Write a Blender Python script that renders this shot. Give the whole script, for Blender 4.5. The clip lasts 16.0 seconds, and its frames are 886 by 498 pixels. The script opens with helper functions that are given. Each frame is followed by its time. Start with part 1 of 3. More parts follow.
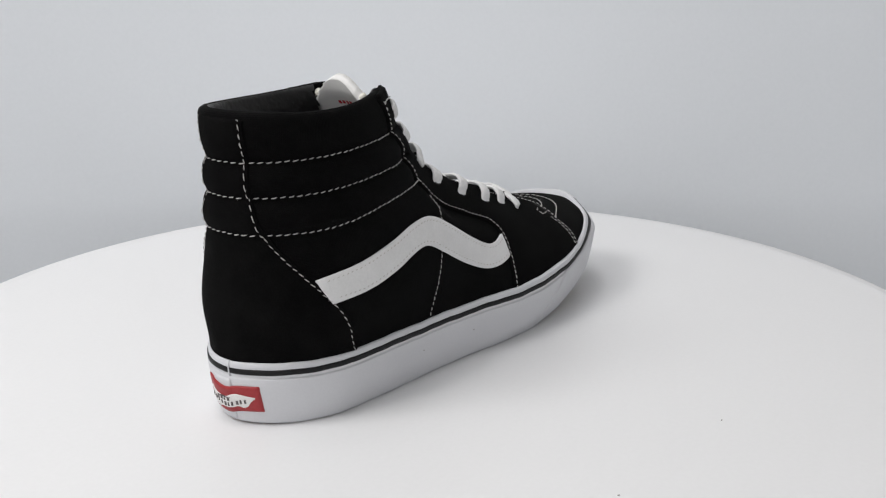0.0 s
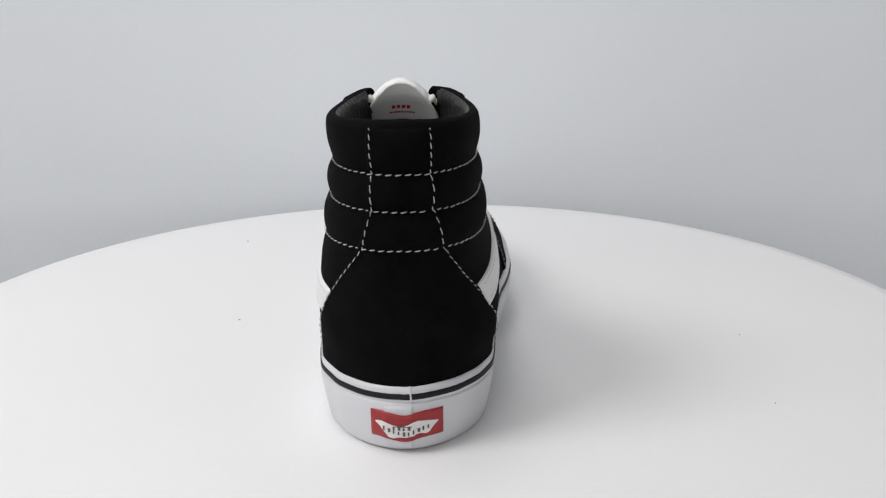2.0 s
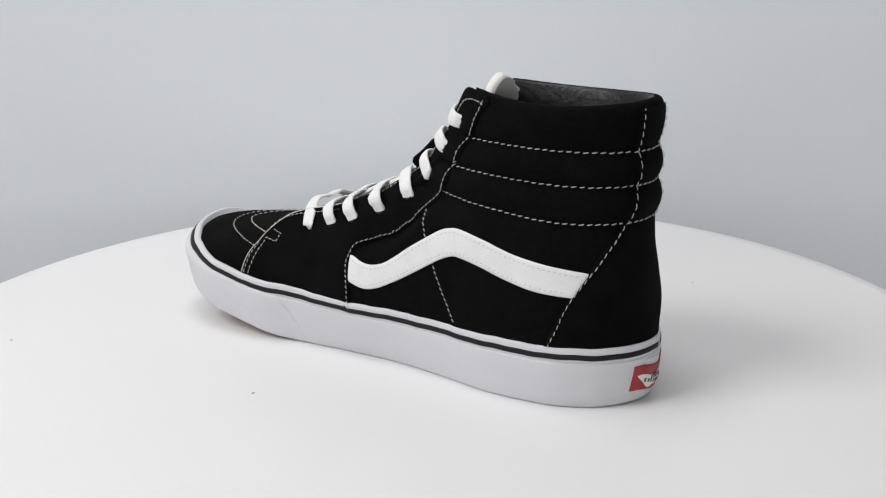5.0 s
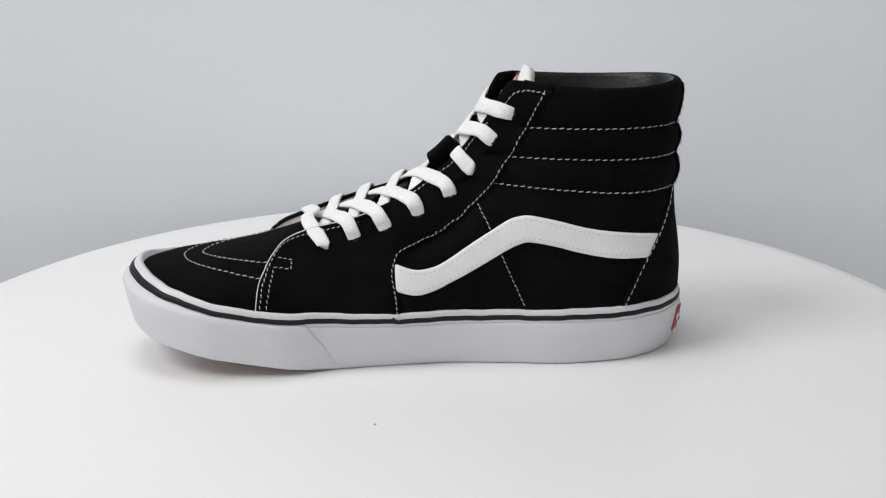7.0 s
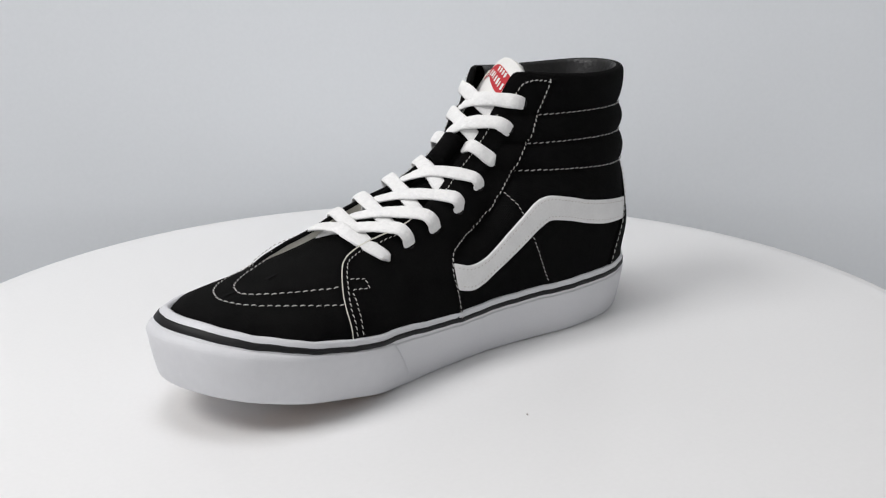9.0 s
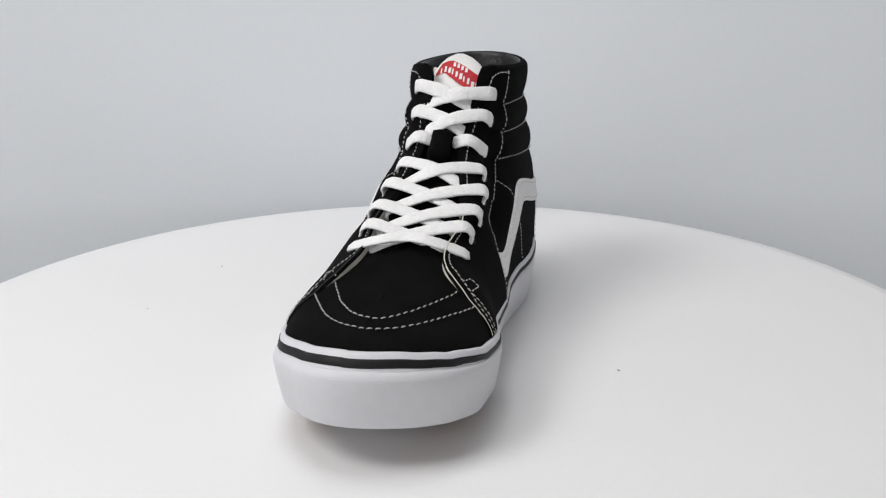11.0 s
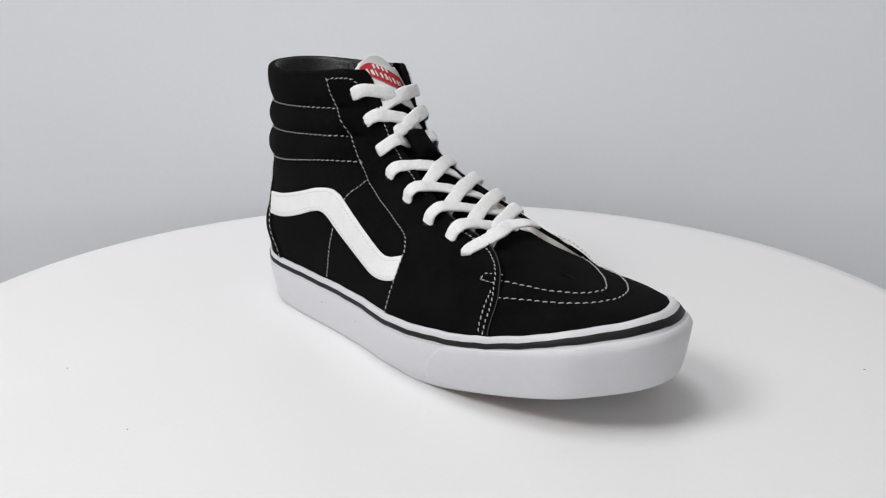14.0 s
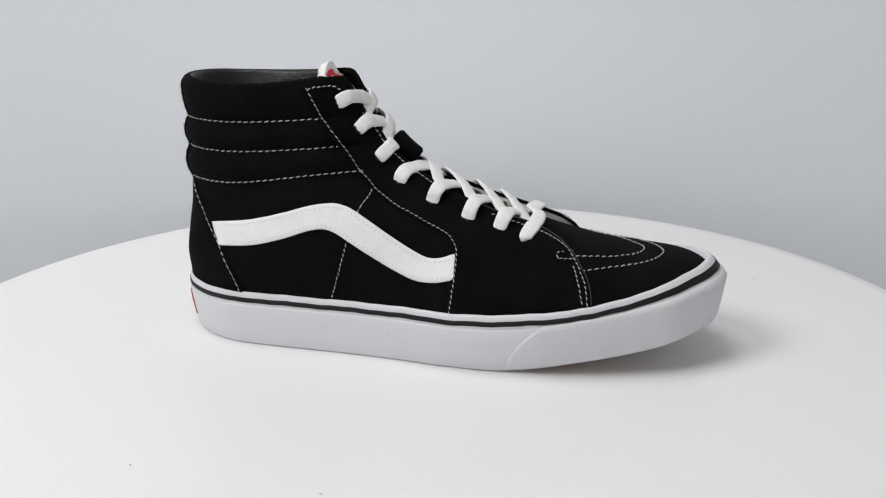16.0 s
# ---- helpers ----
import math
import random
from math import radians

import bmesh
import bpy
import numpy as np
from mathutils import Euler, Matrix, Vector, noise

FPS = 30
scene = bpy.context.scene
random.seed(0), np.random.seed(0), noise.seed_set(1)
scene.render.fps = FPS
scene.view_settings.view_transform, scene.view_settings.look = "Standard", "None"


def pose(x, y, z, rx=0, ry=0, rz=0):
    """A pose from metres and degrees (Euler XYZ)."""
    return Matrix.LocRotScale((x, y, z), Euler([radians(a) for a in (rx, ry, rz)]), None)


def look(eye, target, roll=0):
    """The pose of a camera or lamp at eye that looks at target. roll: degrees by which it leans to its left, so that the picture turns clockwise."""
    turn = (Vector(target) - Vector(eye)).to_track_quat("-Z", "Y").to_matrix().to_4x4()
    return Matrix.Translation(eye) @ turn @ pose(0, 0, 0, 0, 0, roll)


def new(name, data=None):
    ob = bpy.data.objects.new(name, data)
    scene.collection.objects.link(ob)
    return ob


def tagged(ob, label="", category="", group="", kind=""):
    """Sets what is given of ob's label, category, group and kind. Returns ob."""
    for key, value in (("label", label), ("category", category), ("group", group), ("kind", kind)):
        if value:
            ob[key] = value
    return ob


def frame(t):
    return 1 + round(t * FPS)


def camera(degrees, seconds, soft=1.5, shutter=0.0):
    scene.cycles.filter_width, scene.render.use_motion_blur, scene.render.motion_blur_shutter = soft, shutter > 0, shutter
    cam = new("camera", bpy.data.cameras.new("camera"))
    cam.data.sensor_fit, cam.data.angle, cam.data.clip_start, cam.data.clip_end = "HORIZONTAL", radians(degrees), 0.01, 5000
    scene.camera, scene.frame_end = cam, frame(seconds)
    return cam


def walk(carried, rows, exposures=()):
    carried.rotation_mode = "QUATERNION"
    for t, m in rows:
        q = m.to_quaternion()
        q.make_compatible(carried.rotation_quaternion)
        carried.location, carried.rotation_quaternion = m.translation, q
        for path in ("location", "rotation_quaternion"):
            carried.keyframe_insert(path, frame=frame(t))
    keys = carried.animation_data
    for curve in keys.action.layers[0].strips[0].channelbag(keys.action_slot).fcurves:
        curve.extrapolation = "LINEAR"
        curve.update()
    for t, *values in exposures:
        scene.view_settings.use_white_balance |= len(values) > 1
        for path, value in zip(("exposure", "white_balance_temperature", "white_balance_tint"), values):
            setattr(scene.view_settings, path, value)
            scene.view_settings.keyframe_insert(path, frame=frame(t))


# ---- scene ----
from mathutils.bvhtree import BVHTree

# ---------------------------------------------------------------- camera
EYE = Vector((0.0, -0.54, 0.2154))
cam = camera(47.1, 16.0, soft=1.2)
PITCH, YAW, ROLL = radians(16.93), radians(1.104), -0.508
AIM = EYE + Vector((math.sin(YAW) * math.cos(PITCH), math.cos(YAW) * math.cos(PITCH), -math.sin(PITCH)))
view = look(EYE, AIM, ROLL)
walk(cam, [(0.0, view), (16.0, view)])

# ---------------------------------------------------------------- light
world = bpy.data.worlds.new("studio")
scene.world = world
world.use_nodes = True
world.node_tree.nodes["Background"].inputs[0].default_value = (0.8, 0.85, 1.0, 1)
world.node_tree.nodes["Background"].inputs[1].default_value = 0.0
scene.view_settings.exposure = 0.0


def softbox(name, eye, target, w, h, power, color=(1, 1, 1)):
    lamp = bpy.data.lights.new(name, "AREA")
    lamp.shape, lamp.size, lamp.size_y, lamp.energy, lamp.color = "RECTANGLE", w, h, power, color
    ob = new(name, lamp)
    ob.matrix_world = look(eye, target)
    return ob


softbox("softbox_key", (-0.95, -0.45, 1.25), (-0.05, 0.1, 0.0), 0.62, 0.62, 13.0, (1.0, 0.985, 0.975))
softbox("softbox_top", (-0.25, 0.0, 1.85), (-0.05, 0.1, 0.0), 0.8, 0.6, 9.6, (0.99, 0.98, 1.0))
softbox("softbox_front", (-0.55, -1.50, 0.55), (-0.05, 0.2, 0.05), 1.4, 0.9, 5.6, (0.985, 0.98, 1.0))


# ---------------------------------------------------------------- materials
def material(name, base, rough=0.5, metal=0.0, spec=0.5, sheen=0.0):
    m = bpy.data.materials.new(name)
    m.use_nodes = True
    b = m.node_tree.nodes["Principled BSDF"]
    b.inputs["Base Color"].default_value = (*base, 1)
    b.inputs["Roughness"].default_value = rough
    b.inputs["Metallic"].default_value = metal
    b.inputs["Specular IOR Level"].default_value = spec
    if sheen:
        b.inputs["Sheen Weight"].default_value = sheen
        b.inputs["Sheen Roughness"].default_value = 0.6
    return m


def grain(m, scale, low, high, bump=0.0, bump_scale=None, detail=4.0, stretch=(1, 1, 1), kind="noise", rough=None):
    """Varies the colour of m between two tones by noise and adds a fine relief."""
    nt = m.node_tree
    b = nt.nodes["Principled BSDF"]
    tc, mp = nt.nodes.new("ShaderNodeTexCoord"), nt.nodes.new("ShaderNodeMapping")
    mp.inputs["Scale"].default_value = stretch
    nt.links.new(tc.outputs["Object"], mp.inputs["Vector"])
    tx = nt.nodes.new("ShaderNodeTexNoise")
    tx.inputs["Scale"].default_value, tx.inputs["Detail"].default_value = scale, detail
    nt.links.new(mp.outputs[0], tx.inputs["Vector"])
    fine = nt.nodes.new("ShaderNodeTexNoise")
    fine.inputs["Scale"].default_value, fine.inputs["Detail"].default_value = bump_scale or scale * 8, 3.0
    nt.links.new(mp.outputs[0], fine.inputs["Vector"])
    add = nt.nodes.new("ShaderNodeMath")
    add.operation = "MULTIPLY_ADD"
    add.inputs[1].default_value = 0.5
    half = nt.nodes.new("ShaderNodeMath")
    half.operation = "MULTIPLY"
    half.inputs[1].default_value = 0.5
    nt.links.new(fine.outputs["Fac"], half.inputs[0])
    nt.links.new(tx.outputs["Fac"], add.inputs[0])
    nt.links.new(half.outputs[0], add.inputs[2])
    ramp = nt.nodes.new("ShaderNodeValToRGB")
    ramp.color_ramp.elements[0].position, ramp.color_ramp.elements[1].position = 0.35, 0.65
    ramp.color_ramp.elements[0].color, ramp.color_ramp.elements[1].color = (*low, 1), (*high, 1)
    nt.links.new(add.outputs[0], ramp.inputs[0])
    nt.links.new(ramp.outputs[0], b.inputs["Base Color"])
    if rough:
        mr = nt.nodes.new("ShaderNodeMapRange")
        mr.inputs["To Min"].default_value, mr.inputs["To Max"].default_value = rough
        nt.links.new(tx.outputs["Fac"], mr.inputs["Value"])
        nt.links.new(mr.outputs[0], b.inputs["Roughness"])
    if bump:
        bp = nt.nodes.new("ShaderNodeBump")
        bp.inputs["Strength"].default_value, bp.inputs["Distance"].default_value = bump, 0.0006
        nt.links.new(fine.outputs["Fac"], bp.inputs["Height"])
        nt.links.new(bp.outputs[0], b.inputs["Normal"])
    return m


def weave(m, threads, bump=0.4):
    """Woven cloth: two crossed rows of threads as relief."""
    nt = m.node_tree
    b = nt.nodes["Principled BSDF"]
    tc = nt.nodes.new("ShaderNodeTexCoord")
    fields = []
    for axis in ("X", "Z"):
        wv = nt.nodes.new("ShaderNodeTexWave")
        wv.bands_direction = axis
        wv.inputs["Scale"].default_value, wv.inputs["Distortion"].default_value = threads, 0.6
        nt.links.new(tc.outputs["Object"], wv.inputs["Vector"])
        fields.append(wv)
    mx = nt.nodes.new("ShaderNodeMath")
    mx.operation = "MAXIMUM"
    nt.links.new(fields[0].outputs["Fac"], mx.inputs[0])
    nt.links.new(fields[1].outputs["Fac"], mx.inputs[1])
    bp = nt.nodes.new("ShaderNodeBump")
    bp.inputs["Strength"].default_value, bp.inputs["Distance"].default_value = bump, 0.0004
    nt.links.new(mx.outputs[0], bp.inputs["Height"])
    nt.links.new(bp.outputs[0], b.inputs["Normal"])
    return m


M_SUEDE = grain(material("black_suede", (0.003, 0.003, 0.003), 0.95, spec=0.05, sheen=0.005), 60, (0.0014, 0.0014, 0.0015), (0.0054, 0.0053, 0.0053), 0.5, 1500)
M_CANVAS = weave(grain(material("black_canvas", (0.004, 0.004, 0.004), 0.9, spec=0.07), 40, (0.0020, 0.0020, 0.0021), (0.0044, 0.0043, 0.0044)), 420, 0.5)
M_RUBBER = grain(material("white_rubber", (0.8, 0.8, 0.81), 0.42, spec=0.4), 25, (0.61, 0.615, 0.64), (0.64, 0.645, 0.67), 0.04, 900)
M_BLACKLINE = material("black_rubber", (0.008, 0.008, 0.009), 0.55, spec=0.25)
M_OUTSOLE = grain(material("gum_outsole", (0.25, 0.12, 0.05), 0.6), 40, (0.2, 0.09, 0.04), (0.3, 0.15, 0.07))
M_LEATHER = grain(material("white_leather", (0.78, 0.78, 0.78), 0.45, spec=0.4), 120, (0.74, 0.74, 0.74), (0.8, 0.8, 0.8), 0.25, 900)
M_LINING = grain(material("black_leather_lining", (0.02, 0.02, 0.021), 0.40, spec=0.35), 60, (0.007, 0.007, 0.0075), (0.014, 0.014, 0.0145), 1.0, 340)
M_THREAD = material("white_thread", (0.50, 0.49, 0.475), 0.85)
M_LACE = grain(material("white_cotton_lace", (0.86, 0.86, 0.86), 0.9, spec=0.2), 300, (0.76, 0.76, 0.76), (0.84, 0.84, 0.835), 0.9, 620)
M_CREAM = grain(material("cream_canvas", (0.68, 0.66, 0.59), 0.9), 80, (0.62, 0.6, 0.53), (0.74, 0.72, 0.65), 0.4, 900)
M_WHITE_TWILL = grain(material("white_twill", (0.78, 0.77, 0.74), 0.9), 80, (0.78, 0.775, 0.755), (0.83, 0.825, 0.81), 0.3, 1400)
M_RED = grain(material("red_rubber", (0.33, 0.018, 0.022), 0.45), 90, (0.28, 0.014, 0.017), (0.36, 0.02, 0.025))
M_REDPRINT = grain(material("red_print", (0.5, 0.02, 0.03), 0.8), 200, (0.42, 0.02, 0.03), (0.55, 0.03, 0.04))
M_TABLE = grain(material("white_laminate", (0.76, 0.76, 0.755), 0.4, spec=0.35), 6, (0.80, 0.803, 0.808), (0.82, 0.823, 0.828), 0.02, 400, rough=(0.3, 0.42))
M_WALL = grain(material("white_paper", (0.70, 0.72, 0.74), 0.9, spec=0.1), 3, (0.76, 0.787, 0.818), (0.78, 0.807, 0.838), 0.05, 300)
M_ROOM = grain(material("white_paint", (0.8, 0.8, 0.79), 0.9, spec=0.1), 3, (0.80, 0.80, 0.79), (0.84, 0.835, 0.825), 0.05, 300)
M_BUMPER = weave(grain(material("ribbed_white_rubber", (0.8, 0.8, 0.81), 0.5, spec=0.35), 25, (0.61, 0.615, 0.64), (0.64, 0.645, 0.67)), 260, 0.12)
M_WHITEPRINT = grain(material("white_print", (0.78, 0.77, 0.75), 0.6), 300, (0.7, 0.69, 0.67), (0.8, 0.79, 0.78))
M_PRINT = material("dark_print", (0.10, 0.085, 0.085), 0.6)
M_SEAM = material("pale_seam_thread", (0.55, 0.53, 0.5), 0.8)
# floor is out of view; dark so little light bounces up the lower backdrop
M_FLOOR = grain(material("unseen_floor_grey", (0.2, 0.2, 0.2), 0.8), 4, (0.16, 0.16, 0.165), (0.22, 0.22, 0.225), 0.1, 60)
M_SPECK = material("dark_crumb", (0.36, 0.33, 0.31), 0.8)
M_RAWEDGE = material("grey_cut_suede", (0.05, 0.05, 0.052), 0.9, spec=0.1)
M_EYELET = material("black_eyelet", (0.006, 0.006, 0.006), 0.5, spec=0.3)


# ---------------------------------------------------------------- helpers of this scene
def part(name, bm, mat, parent=None, label="", smooth=True):
    me = bpy.data.meshes.new(name)
    bmesh.ops.recalc_face_normals(bm, faces=bm.faces)
    for f in bm.faces:
        f.smooth = smooth
    bm.to_mesh(me)
    bm.free()
    me.materials.append(mat)
    ob = new(name, me)
    if parent:
        ob.parent = parent
    return tagged(ob, label)


def pchip(pts):
    """A smooth function through (x, y) pairs that does not overshoot."""
    xs, ys = [p[0] for p in pts], [p[1] for p in pts]
    n = len(xs)
    h = [xs[i + 1] - xs[i] for i in range(n - 1)]
    s = [(ys[i + 1] - ys[i]) / h[i] for i in range(n - 1)]
    d = [s[0]] + [0 if s[i - 1] * s[i] <= 0 else 2 * s[i - 1] * s[i] / (s[i - 1] + s[i]) for i in range(1, n - 1)] + [s[-1]]

    def f(x):
        x = min(max(x, xs[0]), xs[-1])
        i = 0
        while i < n - 2 and x > xs[i + 1]:
            i += 1
        t = (x - xs[i]) / h[i]
        return (ys[i] * (1 + 2 * t) * (1 - t) ** 2 + h[i] * d[i] * t * (1 - t) ** 2
                + ys[i + 1] * t * t * (3 - 2 * t) + h[i] * d[i + 1] * t * t * (t - 1))
    return f


def spline(pts, n, closed=False):
    """n points evenly along a Catmull-Rom curve through pts (any dimension)."""
    P = [np.array(p, float) for p in pts]
    m = len(P)
    fine = []
    for i in range(m if closed else m - 1):
        if closed:
            a, b, c, d = P[i - 1], P[i], P[(i + 1) % m], P[(i + 2) % m]
        else:
            b, c = P[i], P[i + 1]
            a = P[i - 1] if i > 0 else 2 * b - c
            d = P[i + 2] if i + 2 < m else 2 * c - b
        for k in range(24):
            t = k / 24
            fine.append(0.5 * (2 * b + (c - a) * t + (2 * a - 5 * b + 4 * c - d) * t * t + (3 * b - a - 3 * c + d) * t ** 3))
    fine.append(P[0] if closed else P[-1])
    fine = np.array(fine)
    L = np.concatenate([[0], np.cumsum(np.linalg.norm(np.diff(fine, axis=0), axis=1))])
    at = np.linspace(0, L[-1], n + 1)[:-1] if closed else np.linspace(0, L[-1], n)
    return np.stack([np.interp(at, L, fine[:, k]) for k in range(fine.shape[1])], -1)


def loft(rows, close_u=False, cap_ends=False):
    """A bmesh through rows of points."""
    bm = bmesh.new()
    V = [[bm.verts.new(p) for p in r] for r in rows]
    n = len(V[0])
    for a, b in zip(V, V[1:]):
        for i in range(n if close_u else n - 1):
            j = (i + 1) % n
            bm.faces.new((a[i], a[j], b[j], b[i]))
    if cap_ends:
        bm.faces.new(V[0][::-1])
        bm.faces.new(V[-1])
    return bm


# ---------------------------------------------------------------- the place
TABLE_R = 0.3037
BACK_R, BACK_WIDE, BACK_TOP = 0.355, 2.4, 0.26
SPECKS = ((0.0255, 0.1111, 0.0007), (-0.003, -0.1778, 0.0005), (0.1906, 0.1373, 0.0006), (-0.0913, -0.1709, 0.0005))


def build_place():
    W = 1.6
    # curved paper backdrop round the back of the turntable
    rows = []
    heights = [-0.80, -0.40] + [-0.02 + (BACK_TOP + 0.02) * k / 14 for k in range(15)]

    def sweep(z):
        """The paper leans back a little, most at its foot."""
        return BACK_R + 0.019 * (1 - (max(BACK_TOP - z, 0) / 0.28) ** 2) if z > -0.02 else BACK_R
    for r, z in [(sweep(z), z) for z in heights] + [(sweep(z) + 0.004, z) for z in heights[::-1]]:
        arc = [(r * BACK_WIDE * math.cos(a), r * math.sin(a), z) for a in (math.pi * k / 96 for k in range(97))]
        rows.append([(r * BACK_WIDE, -0.35, z)] + arc + [(-r * BACK_WIDE, -0.35, z)])
    tagged(part("backdrop", loft(rows + rows[:1]), M_WALL), "curved pale grey paper backdrop behind the turntable", "backdrop", kind="structure")
    # room out of view, added to close the set; its white sides bounce fill
    for name, loc, size in (("wall_back", (0, 1.3, 0.6), (2 * W, 0.04, 2.8)), ("wall_left", (-W - 0.02, -0.35, 0.6), (0.04, 3.34, 2.8)), ("wall_right", (W + 0.02, -0.35, 0.6), (0.04, 3.34, 2.8)),
                            ("wall_front", (0, -2.0, 0.6), (2 * W, 0.04, 2.8)), ("floor", (0, -0.35, -0.82), (2 * W, 3.34, 0.04)),
                            ("ceiling", (0, -0.35, 2.02), (2 * W, 3.34, 0.04))):
        bm = bmesh.new()
        bmesh.ops.create_cube(bm, size=1, matrix=Matrix.Translation(loc) @ Matrix.Diagonal((*size, 1)))
        tagged(part(name, bm, M_FLOOR if name == "floor" else M_ROOM, smooth=False), "unseen grey floor, added dark to limit bounce onto the backdrop" if name == "floor" else "unseen white surface, added to close the set and bounce fill light", "wall", kind="structure")


def build_table():
    base = new("turntable")
    prof = [(0.0, 0.0), (TABLE_R - 0.012, 0.0), (TABLE_R - 0.003, -0.0005), (TABLE_R - 0.0008, -0.002), (TABLE_R, -0.005),
            (TABLE_R, -0.02), (TABLE_R - 0.003, -0.024), (TABLE_R - 0.03, -0.025), (0.0, -0.025)]
    N = 192
    rows = [[(r * math.cos(2 * math.pi * k / N), r * math.sin(2 * math.pi * k / N), z) for k in range(N)] for r, z in prof[1:-1]]
    part("tabletop", loft(rows, True, True), M_TABLE, base, "round white top with a rounded edge")
    foot = [(0.06, -0.025), (0.06, -0.05), (0.12, -0.07), (0.13, -0.8)]
    rows = [[(r * math.cos(2 * math.pi * k / 48), r * math.sin(2 * math.pi * k / 48), z) for k in range(48)] for r, z in foot]
    part("pedestal", loft(rows, True, True), M_TABLE, base)
    for x, y, r in SPECKS:
        bm = bmesh.new()
        bmesh.ops.create_icosphere(bm, subdivisions=1, radius=r, matrix=Matrix.Translation((x, y, r * 0.25)) @ Matrix.Rotation(x * 40, 4, "Z") @ Matrix.Diagonal((1.5, 0.7, 0.5, 1)))
        part("crumb", bm, M_SPECK, base, "tiny dark crumb on the top")
    return tagged(base, "round white turntable with a smooth matt top", "turntable")


def rounded(pts):
    """A half breadth by length that closes in a round nose at both ends."""
    sq = pchip([(x, y * y) for x, y in pts])
    return lambda x: math.sqrt(max(sq(x), 0.0))


# ---------------------------------------------------------------- the shoe: its form
SIDE_L = ([(0.0, 0.0), (0.003, 0.0125), (0.01, 0.023), (0.02, 0.0315), (0.04, 0.0400), (0.07, 0.0425), (0.10, 0.0395), (0.13, 0.0375), (0.16, 0.0395),
                (0.19, 0.0435), (0.22, 0.0510), (0.25, 0.0514), (0.275, 0.0446), (0.291, 0.0325), (0.300, 0.018), (0.304, 0.0)])
SIDE_R = ([(0.0, 0.0), (0.003, 0.0125), (0.01, 0.023), (0.02, 0.0315), (0.04, 0.0400), (0.07, 0.0425), (0.10, 0.0445), (0.13, 0.0480), (0.16, 0.0542),
                (0.185, 0.0572), (0.21, 0.0564), (0.235, 0.0522), (0.255, 0.0470), (0.275, 0.0398), (0.291, 0.0262), (0.300, 0.0150), (0.304, 0.0)])
TIP = 0.304
FOX_TOP = pchip([(0, 0.0322), (0.10, 0.0316), (0.165, 0.0322), (0.21, 0.0352), (0.24, 0.0398), (0.27, 0.0463), (0.304, 0.0538)])
BOTTOM = pchip([(0, 0.001), (0.02, 0.0), (0.185, 0.0), (0.20, 0.0012), (0.22, 0.0046), (0.25, 0.0100), (0.28, 0.0159), (0.304, 0.0207)])


SIDE_L, SIDE_R = rounded(SIDE_L), rounded(SIDE_R)


def outline(n):
    """The sole's plan: points (x, y) from the heel along the left side to the toe and back along the right."""
    pts = []
    for k in range(2 * n):
        p = k / n
        left = p < 1
        q = p if left else 2 - p
        x = TIP * (1 - math.cos(math.pi * q)) / 2
        pts.append((x, SIDE_L(x) if left else -SIDE_R(x)))
    return pts


def outward(pts):
    """Unit normals in the plan, pointing outwards."""
    n = len(pts)
    out = []
    for i in range(n):
        a, b = pts[i - 1], pts[(i + 1) % n]
        t = Vector((b[0] - a[0], b[1] - a[1])).normalized()
        out.append(Vector((-t.y, t.x)))
    return out


OUT = outline(120)
NRM = outward(OUT)


def lean(x):
    """How far the sidewall leans back over the toe at its top."""
    u = min(1, max(0, (x - 0.235) / 0.065))
    return 0.0074 * u * u * (3 - 2 * u)


def undercut(x, y, f):
    """How far the sidewall draws in towards the ground on the outer side of the ball of the foot."""
    if y >= 0 or f > 0.5:
        return 0.0
    return 0.0036 * math.exp(-((x - 0.195) / 0.045) ** 2) * (0.5 - f) / 0.5


def flare(x, y, f):
    """How far the sidewall spreads towards its top along the arch, on the inner side."""
    if y <= 0:
        return 0.0
    return 0.0046 * math.exp(-((x - 0.152) / 0.034) ** 2) * min(max(f, 0.0), 1.0)


def tilt(x, f):
    """The sidewall of the toe stands upright up to the guard's edge and leans back above it."""
    u = min(1, max(0, (f - 0.73) / 0.27))
    return lean(x) * u


def ripple(x, y):
    """Small dents of the foxing over the edges of the upper's pieces."""
    spots = ((0.229, 0.0007), (0.157, 0.0005), (0.090, 0.0003)) if y > 0 else ((0.237, 0.0006), (0.166, 0.0007), (0.045, 0.0004))
    return sum(a * math.exp(-((x - c) / 0.0035) ** 2) for c, a in spots)


def sole_ring(f, amount, dz=0.0, below=None):
    """A ring round the sole at the fraction f of the sidewall's height, grown by amount metres."""
    ring = []
    for (x, y), n in zip(OUT, NRM):
        side = 2.0 if y > 0 else 0.0
        lo, hi = BOTTOM(x), FOX_TOP(x) + 0.00016 * (math.sin(x * 190 + side) + 0.7 * math.sin(x * 463 + 1.3 * side)) - ripple(x, y)
        tuck = max(0.0, min(x / 0.012, 1.0) - max(0.0, (x - 0.035) / 0.035)) * 0.0010 if x < 0.07 else 0.0
        if below:
            f = 1 - (below[0] - below[1] * lean(x) / 0.0074) / (hi - lo)
        grow = amount + flare(x, y, f) - undercut(x, y, f) - tilt(x, f) - tuck * max(0.0, 0.7 - f) / 0.7
        ring.append((x + n.x * grow, y + n.y * grow, lo + (hi - lo) * f + dz))
    return ring


